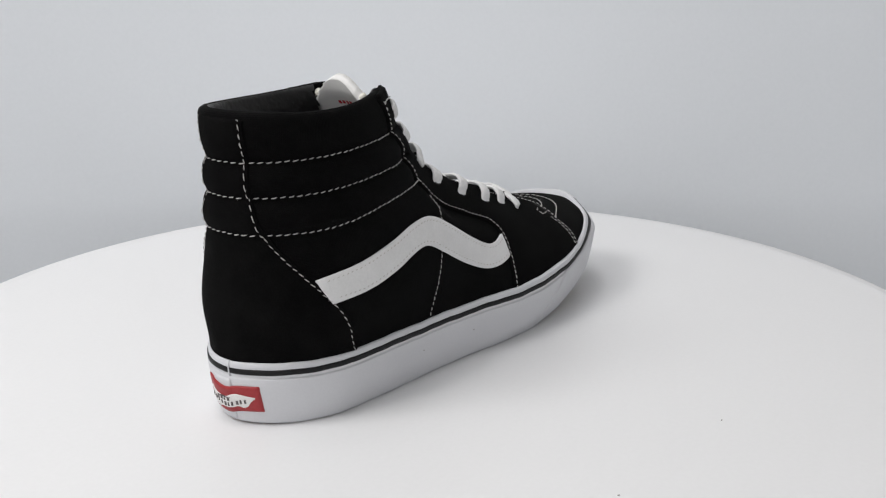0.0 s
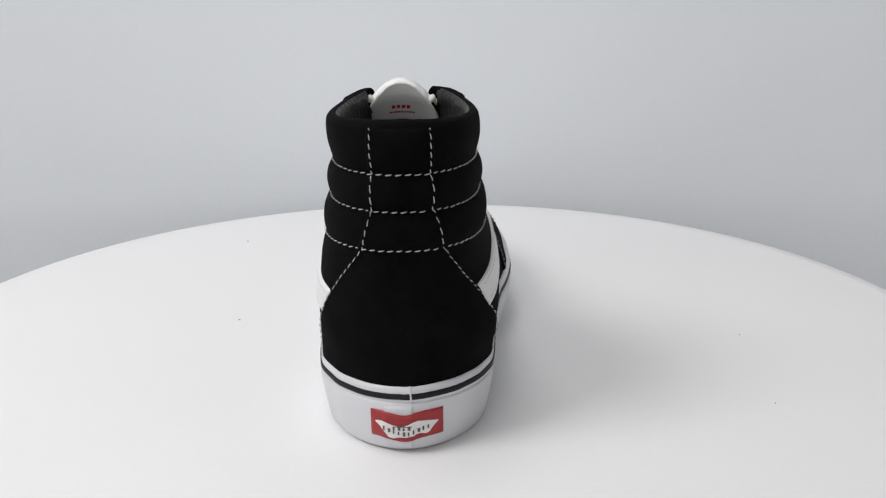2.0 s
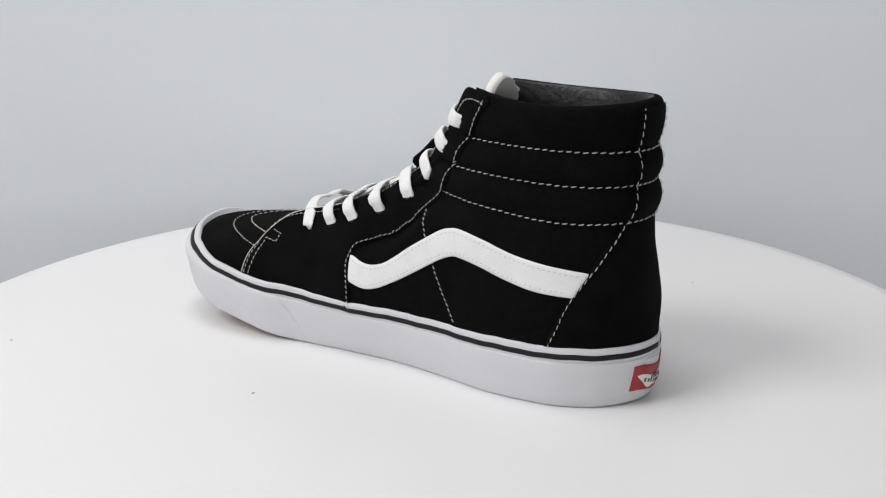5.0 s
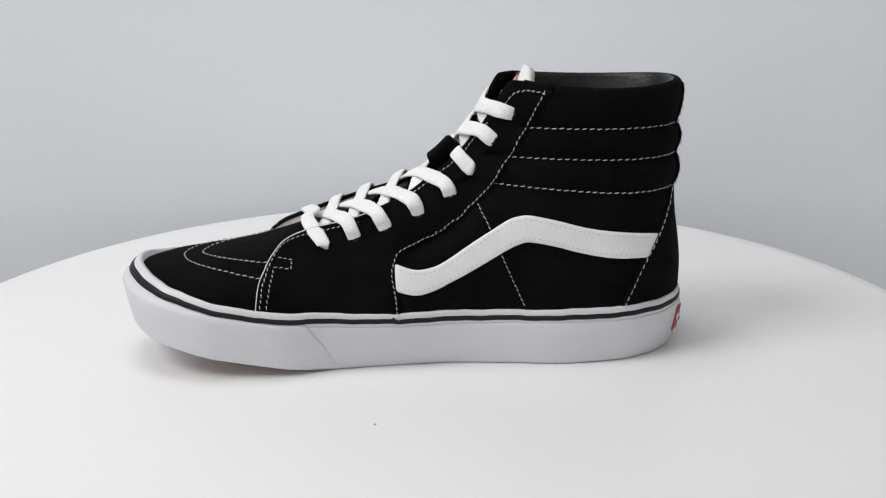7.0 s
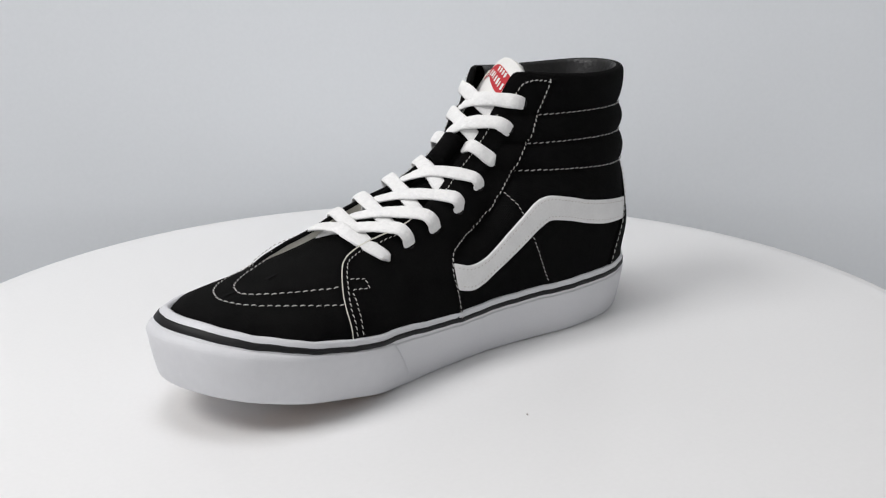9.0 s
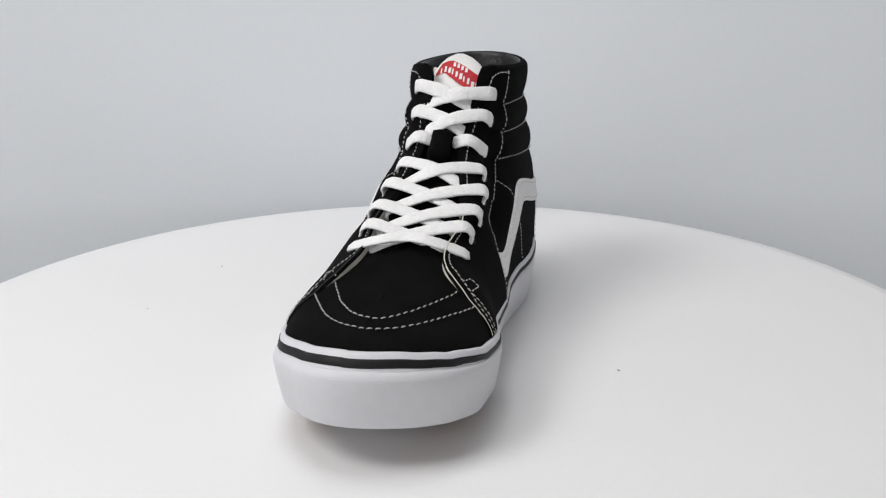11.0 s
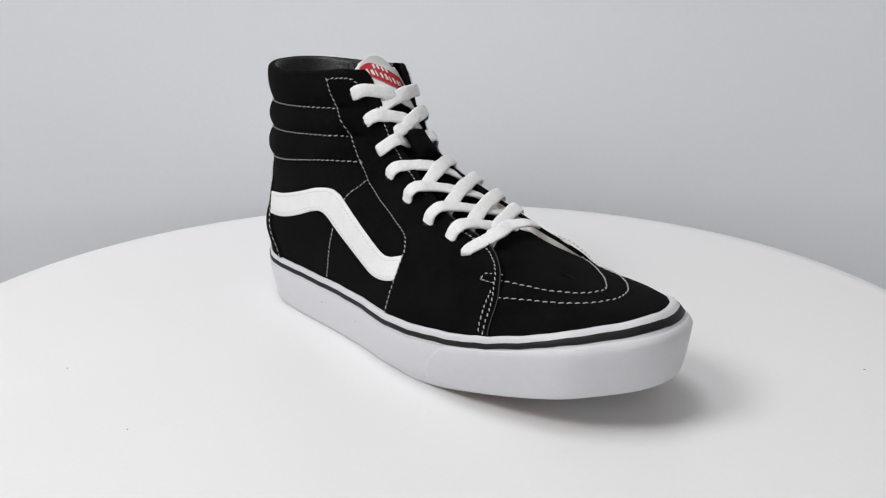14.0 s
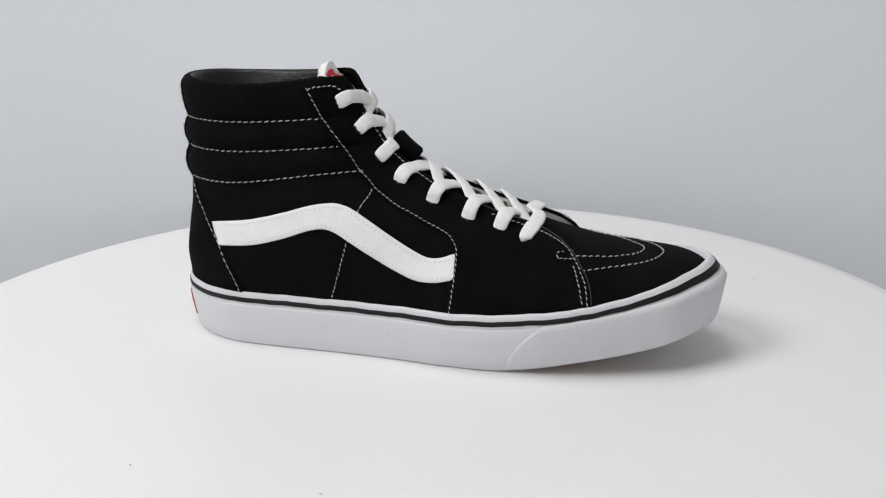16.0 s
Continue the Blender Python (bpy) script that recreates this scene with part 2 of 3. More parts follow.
# profile of the upper in the middle plane: back edge and front edge by height
BACK = pchip([(0.02, 0.0018), (0.04, 0.0024), (0.06, 0.0045), (0.08, 0.0075), (0.10, 0.0085), (0.125, 0.0085), (0.15, 0.0085)])
FRONT_PTS = [(0.2975, 0.030), (0.2955, 0.0480), (0.2925, 0.0508), (0.2815, 0.0530), (0.268, 0.0542), (0.245, 0.0575), (0.222, 0.0637), (0.205, 0.0695), (0.187, 0.0770),
             (0.156, 0.0912), (0.132, 0.1070), (0.117, 0.124), (0.107, 0.137), (0.098, 0.147), (0.088, 0.1515)]
FRONT_Z = pchip([(x, z) for x, z in FRONT_PTS[::-1]])
FRONT_X = pchip([(z, x) for x, z in FRONT_PTS])
SHAFT_L = pchip([(0.02, 0.041), (0.04, 0.041), (0.06, 0.0400), (0.08, 0.0385), (0.10, 0.0335), (0.125, 0.031), (0.15, 0.0318)])
SHAFT_R = pchip([(0.02, 0.043), (0.04, 0.0455), (0.06, 0.0445), (0.08, 0.0405), (0.10, 0.0345), (0.125, 0.0322), (0.15, 0.0322)])
CREASE = (0.0913, 0.1080, 0.1237)


RISE = {True: (0.0045, 0.0018, 0.0006), False: (0.0075, 0.0036, 0.0026)}


def creases(x, left):
    """Heights of the three quilting lines at x: they climb towards the laces."""
    u = min(1, max(0, (x - 0.03) / 0.08))
    u = u * u * (3 - 2 * u)
    return [c + r * u for c, r in zip(CREASE, RISE[left])]


def bulge(x, z, left):
    """Padding of the ankle: quilted rolls and the collar."""
    if z < 0.085 or x > 0.125:
        return 0.0
    levels = creases(x, left) + [0.153]
    v = 0.0
    for a, b in zip(levels, levels[1:]):
        if a <= z <= b:
            v = math.sin(math.pi * (z - a) / (b - a)) ** 0.7 * 0.0032
    return v * min(1, max(0, (0.125 - x) / 0.03))


# the instep draws in along the back edge of the lace stays: its height and depth by length
STAY_Z = {True: pchip([(0.099, 0.1072), (0.1066, 0.0958), (0.1145, 0.0863), (0.1217, 0.0793), (0.1334, 0.0709), (0.1467, 0.0659), (0.1547, 0.0629), (0.165, 0.059)]),
          False: pchip([(0.090, 0.126), (0.1005, 0.1123), (0.1129, 0.097), (0.1206, 0.0881), (0.1282, 0.0822), (0.1393, 0.0774), (0.1505, 0.0725), (0.1601, 0.0686), (0.17, 0.065)])}
STAY_D = {True: pchip([(0.104, 0.0), (0.1145, 0.0038), (0.1217, 0.0076), (0.1334, 0.0092), (0.1467, 0.0053), (0.1547, 0.0014), (0.162, 0.0)]),
          False: pchip([(0.086, 0.0), (0.0954, 0.0010), (0.1005, 0.0024), (0.1129, 0.0024), (0.1206, 0.0054), (0.1282, 0.0076), (0.1393, 0.0062), (0.1505, 0.0043), (0.1601, 0.0022), (0.172, 0.0)])}


def waist(x, z, left):
    w = z - STAY_Z[left](x)
    if w < 0:
        u = max(0.0, 1 + w / 0.0105)
        g = u * u * (3 - 2 * u)
    else:
        g = 0.35 + 0.65 * math.exp(-(w / 0.011) ** 2)
    return STAY_D[left](x) * g


def half_width(x, z, left):
    """Half the upper's breadth at (x, z)."""
    w0 = (SIDE_L if left else SIDE_R)(min(max(x + lean(x), 0.0), TIP)) - 0.0018 - lean(x) * 0.16 + (flare(x, 1, 1) if left else 0.0)
    zb = FOX_TOP(min(max(x, 0), TIP)) - 0.008
    zt = max(FRONT_Z(x), zb + 1e-4)
    tau = min(max((z - zb) / (zt - zb), 0), 1)
    k = 2.0 + 1.2 * min(1, max(0, (x - 0.2) / 0.08))
    arch = (1 - tau ** k) ** (1 / 2.0)
    toe = w0 * arch
    u = (x - BACK(z)) / (0.048 if left else 0.048 + 0.038 * min(1, max(0, (z - 0.04) / 0.02)) * (1 - 0.8 * min(1, max(0, (z - 0.075) / 0.02))))
    heel = 1.0 if u >= 1 else (1 - (1 - max(u, 0)) ** 2.3) ** (1 / 2.3)
    sw = (SHAFT_L if left else SHAFT_R)(z)
    front = (1 - min(max((x - FRONT_X(z) + 0.075) / 0.075, 0), 1) ** 2.4) ** (1 / 2.0)
    shaft = sw * front
    m = min(1, max(0, (x - 0.09) / 0.10))
    m = m * m * (3 - 2 * m)
    low = min(1, max(0, (0.060 - z) / 0.027))
    low = low * low * (3 - 2 * low)
    foot = (SIDE_L if left else SIDE_R)(min(max(x - 0.0018, 0.0), TIP)) - 0.0012 + (flare(x, 1, 1) if left else 0.0)
    side = shaft * heel * (1 - low) + max(foot, 0) * low if x < 0.19 else toe
    if left:
        dent = 0.0060 * math.exp(-((x - 0.108) / 0.018) ** 2 - ((z - 0.094) / 0.014) ** 2)
    else:
        dent = 0.0030 * math.exp(-((x - 0.182) / 0.035) ** 2) * 4 * tau * (1 - tau) + 0.0024 * math.exp(-((x - 0.112) / 0.017) ** 2 - ((z - 0.098) / 0.014) ** 2)
    wide = side * (1 - m) + toe * m - dent
    return max(wide - min(waist(x, z, left), 0.35 * wide), 0.0)


def dip(x):
    """The collar's rim hangs a little at the ankle and climbs towards the laces."""
    return min(0.0016, 0.0022 * ((x - 0.045) / 0.038) ** 2 - 0.0015)


def loop(z, n=90, inset=0.0, puff=True):
    xb, xf = BACK(z), FRONT_X(z)
    pts = []
    for k in range(2 * n):
        p = k / n
        left = p < 1
        q = p if left else 2 - p
        x = xb + (xf - xb) * (1 - math.cos(math.pi * q)) / 2
        w = half_width(x, z, left)
        pts.append((x, w if left else -w))
    nr = outward(pts)
    out = []
    rim = min(1, max(0, (z - 0.126) / 0.0165))
    for i, ((x, y), v) in enumerate(zip(pts, nr)):
        d = (bulge(x, z, i < n) if puff else 0.0) - inset
        out.append((x + v.x * d, y + v.y * d, z + rim * rim * dip(x)))
    return out


LEVELS = sorted([0.026 + 0.026 * i / 16 for i in range(16)] + [0.052 + 0.026 * i / 52 for i in range(52)] + [0.078 + 0.0645 * i / 80 for i in range(81)])


def tree_of(bm):
    return BVHTree.FromBMesh(bm)


FORM = loft([loop(z) for z in LEVELS], True)
bmesh.ops.recalc_face_normals(FORM, faces=FORM.faces)
FORM_TREE = tree_of(FORM)


def snap(p, tree=None, lift=0.0):
    """The place on the shoe's form nearest to p, lifted by lift metres; and the way outwards there."""
    hit, nrm, _, _ = (tree or FORM_TREE).find_nearest(Vector(p))
    ref = Vector((hit.x, 0, 0.02)) if hit.x > 0.05 else Vector((0.05, 0, hit.z))
    if nrm.dot(hit - ref) < 0:
        nrm = -nrm
    return hit + nrm * lift, nrm


def panel(sections, n, m, thick, tree=None, sink=0.0012, flare=None):
    """A piece of sheet lying on the form. sections: rows of control points across the piece; n rows along it, m points across."""
    across = [spline(s, m) for s in sections]
    rows = [spline([a[k] for a in across], n) for k in range(m)]      # m rows of n
    grid = [[snap(rows[k][i], tree) for k in range(m)] for i in range(n)]

    def rim(i, k):
        return i in (0, n - 1) or k in (0, m - 1)
    bm = bmesh.new()
    top = [[bm.verts.new(g[0] + g[1] * (thick * (0.72 if rim(i, k) else 1.0) + (flare(i / (n - 1)) * (k / (m - 1)) ** 4 if flare else 0))) for k, g in enumerate(r)] for i, r in enumerate(grid)]
    for i in range(n - 1):
        for k in range(m - 1):
            bm.faces.new((top[i][k], top[i + 1][k], top[i + 1][k + 1], top[i][k + 1]))
    ring = [(i, 0) for i in range(n)] + [(n - 1, k) for k in range(1, m)] + [(i, m - 1) for i in range(n - 2, -1, -1)] + [(0, k) for k in range(m - 2, 0, -1)]
    low = []
    for i, k in ring:
        g = grid[i][k]
        low.append(bm.verts.new(g[0] - g[1] * (sink - (flare(i / (n - 1)) * (k / (m - 1)) ** 4 if flare else 0))))
    for a in range(len(ring)):
        b = (a + 1) % len(ring)
        (i, k), (i2, k2) = ring[a], ring[b]
        bm.faces.new((top[i][k], top[i2][k2], low[b], low[a]))
    return bm


def tube(bm, pts, rad, sides=6, flat=1.0, up=None, taper=False):
    """A round or flat cord through pts, closed at both ends."""
    P = [Vector(p) for p in pts]
    n = len(P)
    rings = []
    for i, p in enumerate(P):
        t = (P[min(i + 1, n - 1)] - P[max(i - 1, 0)]).normalized()
        u = Vector(up[i]) if up else Vector((0, 0, 1))
        if abs(t.dot(u)) > 0.95:
            u = Vector((1, 0, 0))
        w = t.cross(u).normalized()
        u = w.cross(t).normalized()
        r = rad[i] if isinstance(rad, (list, tuple)) else rad
        if taper and i in (0, n - 1):
            r *= 0.45
        rings.append([bm.verts.new(p + w * (r * math.cos(2 * math.pi * k / sides)) + u * (r * flat * math.sin(2 * math.pi * k / sides))) for k in range(sides)])
    for a, b in zip(rings, rings[1:]):
        for k in range(sides):
            j = (k + 1) % sides
            bm.faces.new((a[k], a[j], b[j], b[k]))
    bm.faces.new(rings[0][::-1])
    bm.faces.new(rings[-1])


def stitches(pts, lift=0.0003, pitch=0.0038, dash=0.70, rad=0.00036, tree=None, raw=False):
    """A run of sewn stitches along a curve on the form."""
    L = sum((Vector(b) - Vector(a)).length for a, b in zip(pts, pts[1:])) * 1.02
    n = max(1, round(L / pitch))
    sub = 6
    fine = spline(pts, n * sub + 1)
    bm = bmesh.new()
    for i in range(n):
        a, b = i * sub, i * sub + int(round(sub * dash))
        seg = []
        for k in range(a, b + 1):
            u = (k - a) / (b - a)
            if raw:
                t = fine[min(k + 1, len(fine) - 1)] - fine[max(k - 1, 0)]
                q, nr = Vector(fine[k]), Vector((-t[1], t[0], 0)).normalized()
                nr = nr if nr.dot(q - Vector((0.06, 0, q.z))) > 0 else -nr
            else:
                q, nr = snap(fine[k], tree)
            run = Vector(fine[min(k + 1, len(fine) - 1)] - fine[max(k - 1, 0)]).normalized()
            q = q + nr.cross(run).normalized() * (0.00044 * (u - 0.5) + 0.00008 * math.sin(i * 1.9))
            seg.append(q + nr * ((lift(k / (n * sub)) if callable(lift) else lift) + 0.0003 * math.sin(math.pi * u) + 0.00006 * math.sin(i * 2.7)))
        tube(bm, seg, rad, 5, 0.8, taper=True)
    return bm


MM = 0.001


def mm(*pts):
    return [tuple(c * MM for c in p) for p in pts]


# edges of the pieces of the upper, in millimetres from the heel (x), the middle (y) and the ground (z)
EYE_BACK = {"L": mm((77, 28, 146), (80.2, 27.4, 141.5), (86, 27.3, 131.8), (92.5, 28.4, 119.8), (99.3, 27.7, 107.3), (106.6, 26.3, 95.9), (114.5, 26.9, 86.3), (121.7, 26.8, 79.3), (133.4, 26.3, 70.9), (146.7, 30.2, 65.9),
                    (154.7, 34.8, 62.9), (157.9, 37.2, 57.5), (159, 39, 50.6), (157.7, 40.8, 42), (156.2, 41.9, 27)),
            "R": mm((81, -27, 146), (84, -26.8, 141), (89.3, -26.7, 131.4), (95, -26, 120.5), (100.5, -24.1, 112.3), (112.9, -25.8, 97), (120.6, -26.8, 88.1), (128.2, -26.8, 82.2), (139.3, -28.9, 77.4), (150.5, -31.6, 72.5),
                    (160.1, -34.5, 68.6), (164.5, -38.4, 65.3), (166.6, -41.5, 59.6), (166.4, -46.9, 48.2), (164.6, -52, 27))}
EYE_FRONT = {"L": mm((91, 22, 147.5), (98.5, 17, 142.6), (108.9, 15.3, 128.1), (120.6, 13.9, 114.1), (134.8, 13.6, 101.1), (152.6, 17.2, 86.3), (174.8, 19.6, 74.5), (199, 18.4, 67.8), (213, 21.5, 63),
                     (221, 30, 57.6), (226.4, 40.7, 49.9), (228.5, 48, 37)),
             "R": mm((93, -20, 147.5), (101.4, -12.4, 143.1), (111.6, -11.4, 128.6), (122.4, -11.4, 114.6), (136, -12.6, 101.5), (157.4, -15.8, 87.7), (180.7, -19, 75.5), (205, -18.5, 67.6), (220.5, -25, 60.6),
                     (229.8, -34.5, 54.6), (235, -42.8, 48), (237.2, -49, 38))}
STRIPE_TOP = {"L": mm((158, 37.2, 57), (147, 38.6, 53.8), (136.9, 38.5, 55.4), (128.2, 38.3, 60.3), (119.5, 38.4, 66.5), (108, 38.6, 74.1), (99.4, 38.4, 79.5), (93.7, 38.3, 81.2), (88, 38.3, 81.3), (73.6, 38.7, 78.2), (59.1, 39.1, 74.4), (43, 38.6, 71.9), (21, 31.2, 68.8)),
              "R": mm((166.5, -41.2, 60.6), (158.5, -42.8, 58), (151.7, -43.1, 58), (145, -42.5, 60.6), (134.3, -41.6, 66.5), (122.1, -40.8, 74.2), (111.4, -39.9, 80.8), (106.1, -39.5, 82.9), (99.9, -39.3, 83.8), (88.3, -39.9, 82.2), (72.6, -40.6, 77.7), (52.5, -39, 72.6), (28.9, -32, 68.6))}
STRIPE_BOT = {"L": mm((157.5, 40.8, 43.2), (147.3, 40.5, 40.7), (138.5, 39.7, 42.4), (129.7, 39.1, 46.6), (121, 39.3, 51.3), (109.5, 39.7, 58.2), (100.8, 39.7, 63.5), (93.6, 39.6, 66.9), (87.9, 39.5, 67.7), (74.8, 39.7, 65.1), (61.7, 39.9, 61.5), (45.6, 39.9, 58.5), (26.8, 35.6, 57.4)),
              "R": mm((167, -46.9, 48.2), (157.8, -47.4, 46), (150.3, -47, 45.7), (143.5, -46.1, 46.8), (132.6, -44.6, 51.3), (120.1, -43.9, 58.1), (107.9, -43.5, 65.4), (101.7, -43, 68.9), (95.5, -42.8, 70.4), (87.1, -43.1, 69.1), (72.9, -43.5, 64.2), (54.4, -42, 59.3), (33.5, -37, 56.5))}


def quilting(i):
    """The i-th quilting line, from the left lace stay round the heel to the right one."""
    run = []
    ends = ((0.106, 0.114), (0.0965, 0.1015), (0.088, 0.091))[i]
    for left in (True, False):
        xe = ends[0 if left else 1]
        xb = BACK(CREASE[i])
        xs = [xb + (xe - xb) * (1 - k / 18) ** 2.2 for k in range(18)]
        side = [(x, half_width(x, creases(x, left)[i], left) * (1 if left else -1), creases(x, left)[i]) for x in xs]
        run += side + [(BACK(CREASE[i]), 0.0, CREASE[i])] if left else side[::-1]
    return run


BACKSTAY = {"L": mm((8.6, 11.2, 144.5), (9.9, 11.1, 123.3), (9.8, 11.4, 109), (11, 16.2, 92.1), (16.5, 25.8, 77.1), (28.3, 36.4, 55.2), (33.5, 37.3, 43.2), (39, 38.2, 30)),
            "R": mm((8.6, -11.4, 144.5), (10, -12.1, 122.7), (11.1, -12.5, 108), (14, -17.4, 90.2), (21.1, -26, 75.8), (34.9, -37.9, 56.1), (40.8, -40.6, 44.4), (45.4, -39.4, 30))}
SEAMS = {"L": mm((113.6, 27.4, 84.8), (108, 38.7, 72.9), (97.8, 40.1, 49.6), (90.3, 39.8, 32.5)), "R": mm((118.2, -28, 89), (111.3, -41.7, 73.3), (103.8, -44.4, 48.3), (98.6, -43, 32))}
# eyelets from the toe upwards
EYELETS = {"L": mm((194.3, 29, 65.5), (177.9, 28.7, 68.4), (162, 29.5, 73.7), (144.9, 27.6, 80.4), (128.5, 25, 90), (117, 22.6, 102.5), (106.3, 23.6, 117.6), (97.1, 24.7, 131)),
           "R": mm((200.6, -28.4, 66.5), (186.9, -28.8, 72.3), (170.3, -29.4, 77.4), (150.6, -26.3, 84), (132.4, -23.2, 93.6), (121.3, -20.8, 105.6), (109.4, -19.5, 119.6), (99, -20.3, 134))}
GAP_L = pchip([(0.060, 0.0185), (0.067, 0.0186), (0.0745, 0.0196), (0.0863, 0.0172), (0.101, 0.0136), (0.114, 0.0139), (0.128, 0.0153), (0.1426, 0.017), (0.15, 0.020)])
GAP_R = pchip([(0.060, 0.019), (0.0675, 0.019), (0.0755, 0.0190), (0.0877, 0.0158), (0.1015, 0.0126), (0.1146, 0.0114), (0.1286, 0.0114), (0.143, 0.0124), (0.15, 0.018)])


def in_throat(p, extra=0.0015):
    if p.z < 0.0712 or p.x < FRONT_X(p.z) - 0.028:
        return False
    return -GAP_R(p.z) - extra < p.y < GAP_L(p.z) + extra


def shift_along(pts, d):
    """The curve moved by d metres across itself on the form."""
    fine = spline(pts, 40)
    out = []
    for i, p in enumerate(fine):
        q, nr = snap(p)
        t = Vector(fine[min(i + 1, 39)] - fine[max(i - 1, 0)]).normalized()
        out.append(tuple(q + nr.cross(t).normalized() * d))
    return out


def build_sole(shoe):
    rings = [sole_ring(0, -0.0080, 0.0012), sole_ring(0, -0.0042, 0.0002), sole_ring(0.015, -0.0034), sole_ring(0.05, -0.0028), sole_ring(0.3, -0.0014), sole_ring(0.55, -0.0003), sole_ring(0.74, 0.0003), sole_ring(0.755, 0.0002),
             sole_ring(0.765, -0.0004), sole_ring(0.775, -0.0005), sole_ring(0.785, -0.0003), sole_ring(0.84, -0.0002), sole_ring(0.90, -0.0002), sole_ring(0.97, -0.0002), sole_ring(0.99, -0.0007), sole_ring(1.0, -0.0014), sole_ring(0.98, -0.0035), sole_ring(0.8, -0.008)]
    bm = loft(rings, True, True)
    bmesh.ops.recalc_face_normals(bm, faces=bm.faces)
    tree = tree_of(bm)
    sole = part("sole", bm, M_RUBBER, shoe, "white vulcanised rubber sidewall")
    line = [sole_ring(0, g, below=(d, e)) for g, d, e in ((-0.0010, 0.0059, 0.0006), (0.0001, 0.0058, 0.0006), (0.0003, 0.0056, 0.0006), (0.0003, 0.0034, 0.0010), (0.0001, 0.0032, 0.0010), (-0.0010, 0.0031, 0.0010))]
    part("sidewall_stripe", loft(line, True), M_BLACKLINE, sole, "thin black rubber line")
    plate = [sole_ring(0, -0.0200, 0.0002), sole_ring(0, -0.0066, 0.0002), sole_ring(0, -0.0052, 0.0008), sole_ring(0, -0.0052, 0.0030)]
    part("outsole", loft(plate, True, True), M_OUTSOLE, sole, "brown gum rubber tread")
    # toe bumper: a second layer of rubber round the toe
    n = len(OUT)
    FR = [0.005, 0.015, 0.04, 0.10, 0.3, 0.5, 0.70, 0.775, 0.80, 0.81]
    GR = [-0.0050, -0.0037, -0.0030, -0.0023, -0.0010, 0.0000, 0.0009, 0.0008, 0.0003, -0.0008]
    rows = []
    for f, g in zip(FR, GR):
        x_left, x_right = 0.1855 + 0.022 * f ** 1.4, 0.192 + 0.032 * f ** 2.2
        row = []
        for k in range(161):
            u = k / 160
            # walk from the left seam round the tip to the right seam
            if u < 0.5:
                q = u * 2
                x = x_left + (TIP - x_left) * math.sin(q * math.pi / 2)
                y = SIDE_L(x)
            else:
                q = 2 - u * 2
                x = x_right + (TIP - x_right) * math.sin(q * math.pi / 2)
                y = -SIDE_R(x)
            row.append((x, y))
        nr = [Vector((-(row[min(i + 1, 160)][1] - row[max(i - 1, 0)][1]), row[min(i + 1, 160)][0] - row[max(i - 1, 0)][0])).normalized() for i in range(161)]
        row3 = []
        for i, ((x, y), v) in enumerate(zip(row, nr)):
            edge = min(i, 160 - i)
            gg = g if edge > 1 else (-0.0035 if edge == 0 else g - 0.0002)
            lo, hi = BOTTOM(x), FOX_TOP(x)
            gg += flare(x, y, f) - tilt(x, f) - undercut(x, y, f)
            row3.append((x + v.x * gg, y + v.y * gg, lo + (hi - lo) * f))
        rows.append(row3)
    part("toe_bumper", loft(rows), M_BUMPER, sole, "finely ribbed white rubber toe guard")
    # heel overlap and label
    ov = panel([mm((0, 9, 2.0), (-0.8, 2.5, 2.0), (0, -4, 2.0)), mm((0.5, 8.8, 14), (-0.5, 2.5, 14), (0.5, -3.8, 14)), mm((1.5, 8.5, 23.6), (0, 2.5, 23.6), (1, -3.5, 23.6))], 16, 12, 0.0007, tree)
    part("heel_overlap", ov, M_RUBBER, sole)
    bump = pchip([(-0.02, 0), (-0.0055, 0), (-0.0035, 0.0008), (0.0085, 0.0008), (0.0105, 0), (0.02, 0)])

    def on_heel(y, z, lift):
        hit, nr, _, _ = tree.ray_cast(Vector((-0.05, y, z)), Vector((1, 0, 0)))
        return hit + Vector((-1, 0.25 * y / 0.016, 0)).normalized() * (lift + bump(y))

    def plate_on_heel(corner, lift, n=24, m=10):
        """corner(u, v) gives (y, z) for u, v in 0..1."""
        rows = []
        for j in range(m):
            rows.append([on_heel(*corner(i / (n - 1), j / (m - 1)), lift) for i in range(n)])
        bm2 = loft(rows)
        for a, b in ((rows[0], 1), (rows[-1], -1), ([r[0] for r in rows], 1), ([r[-1] for r in rows], -1)):
            low = [p + Vector((0.0014, 0, 0)) for p in a]
            va, vb = [bm2.verts.new(p) for p in a], [bm2.verts.new(p) for p in low]
            for i in range(len(a) - 1):
                bm2.faces.new((va[i], va[i + 1], vb[i + 1], vb[i]))
        bmesh.ops.remove_doubles(bm2, verts=bm2.verts, dist=1e-6)
        return bm2
    wave = lambda y: -0.0016 * math.exp(-(y / 0.006) ** 2)
    label = part("heel_label", plate_on_heel(lambda u, v: (-0.0166 + 0.0312 * u, (0.0078 + 0.0132 * v) + wave(-0.0166 + 0.0312 * u)), 0.0007), M_RED, sole, "red rubber heel label")
    top_e = pchip([(0, 0.62), (0.12, 0.66), (0.30, 0.58), (0.45, 0.60), (0.63, 0.72), (0.80, 0.66), (1, 0.58)])
    bot_e = pchip([(0, 0.60), (0.08, 0.42), (0.16, 0.20), (0.22, 0.06), (0.30, 0.05), (0.36, 0.13), (0.60, 0.16), (0.72, 0.20), (0.78, 0.13), (0.85, 0.15), (0.90, 0.32), (1, 0.55)])

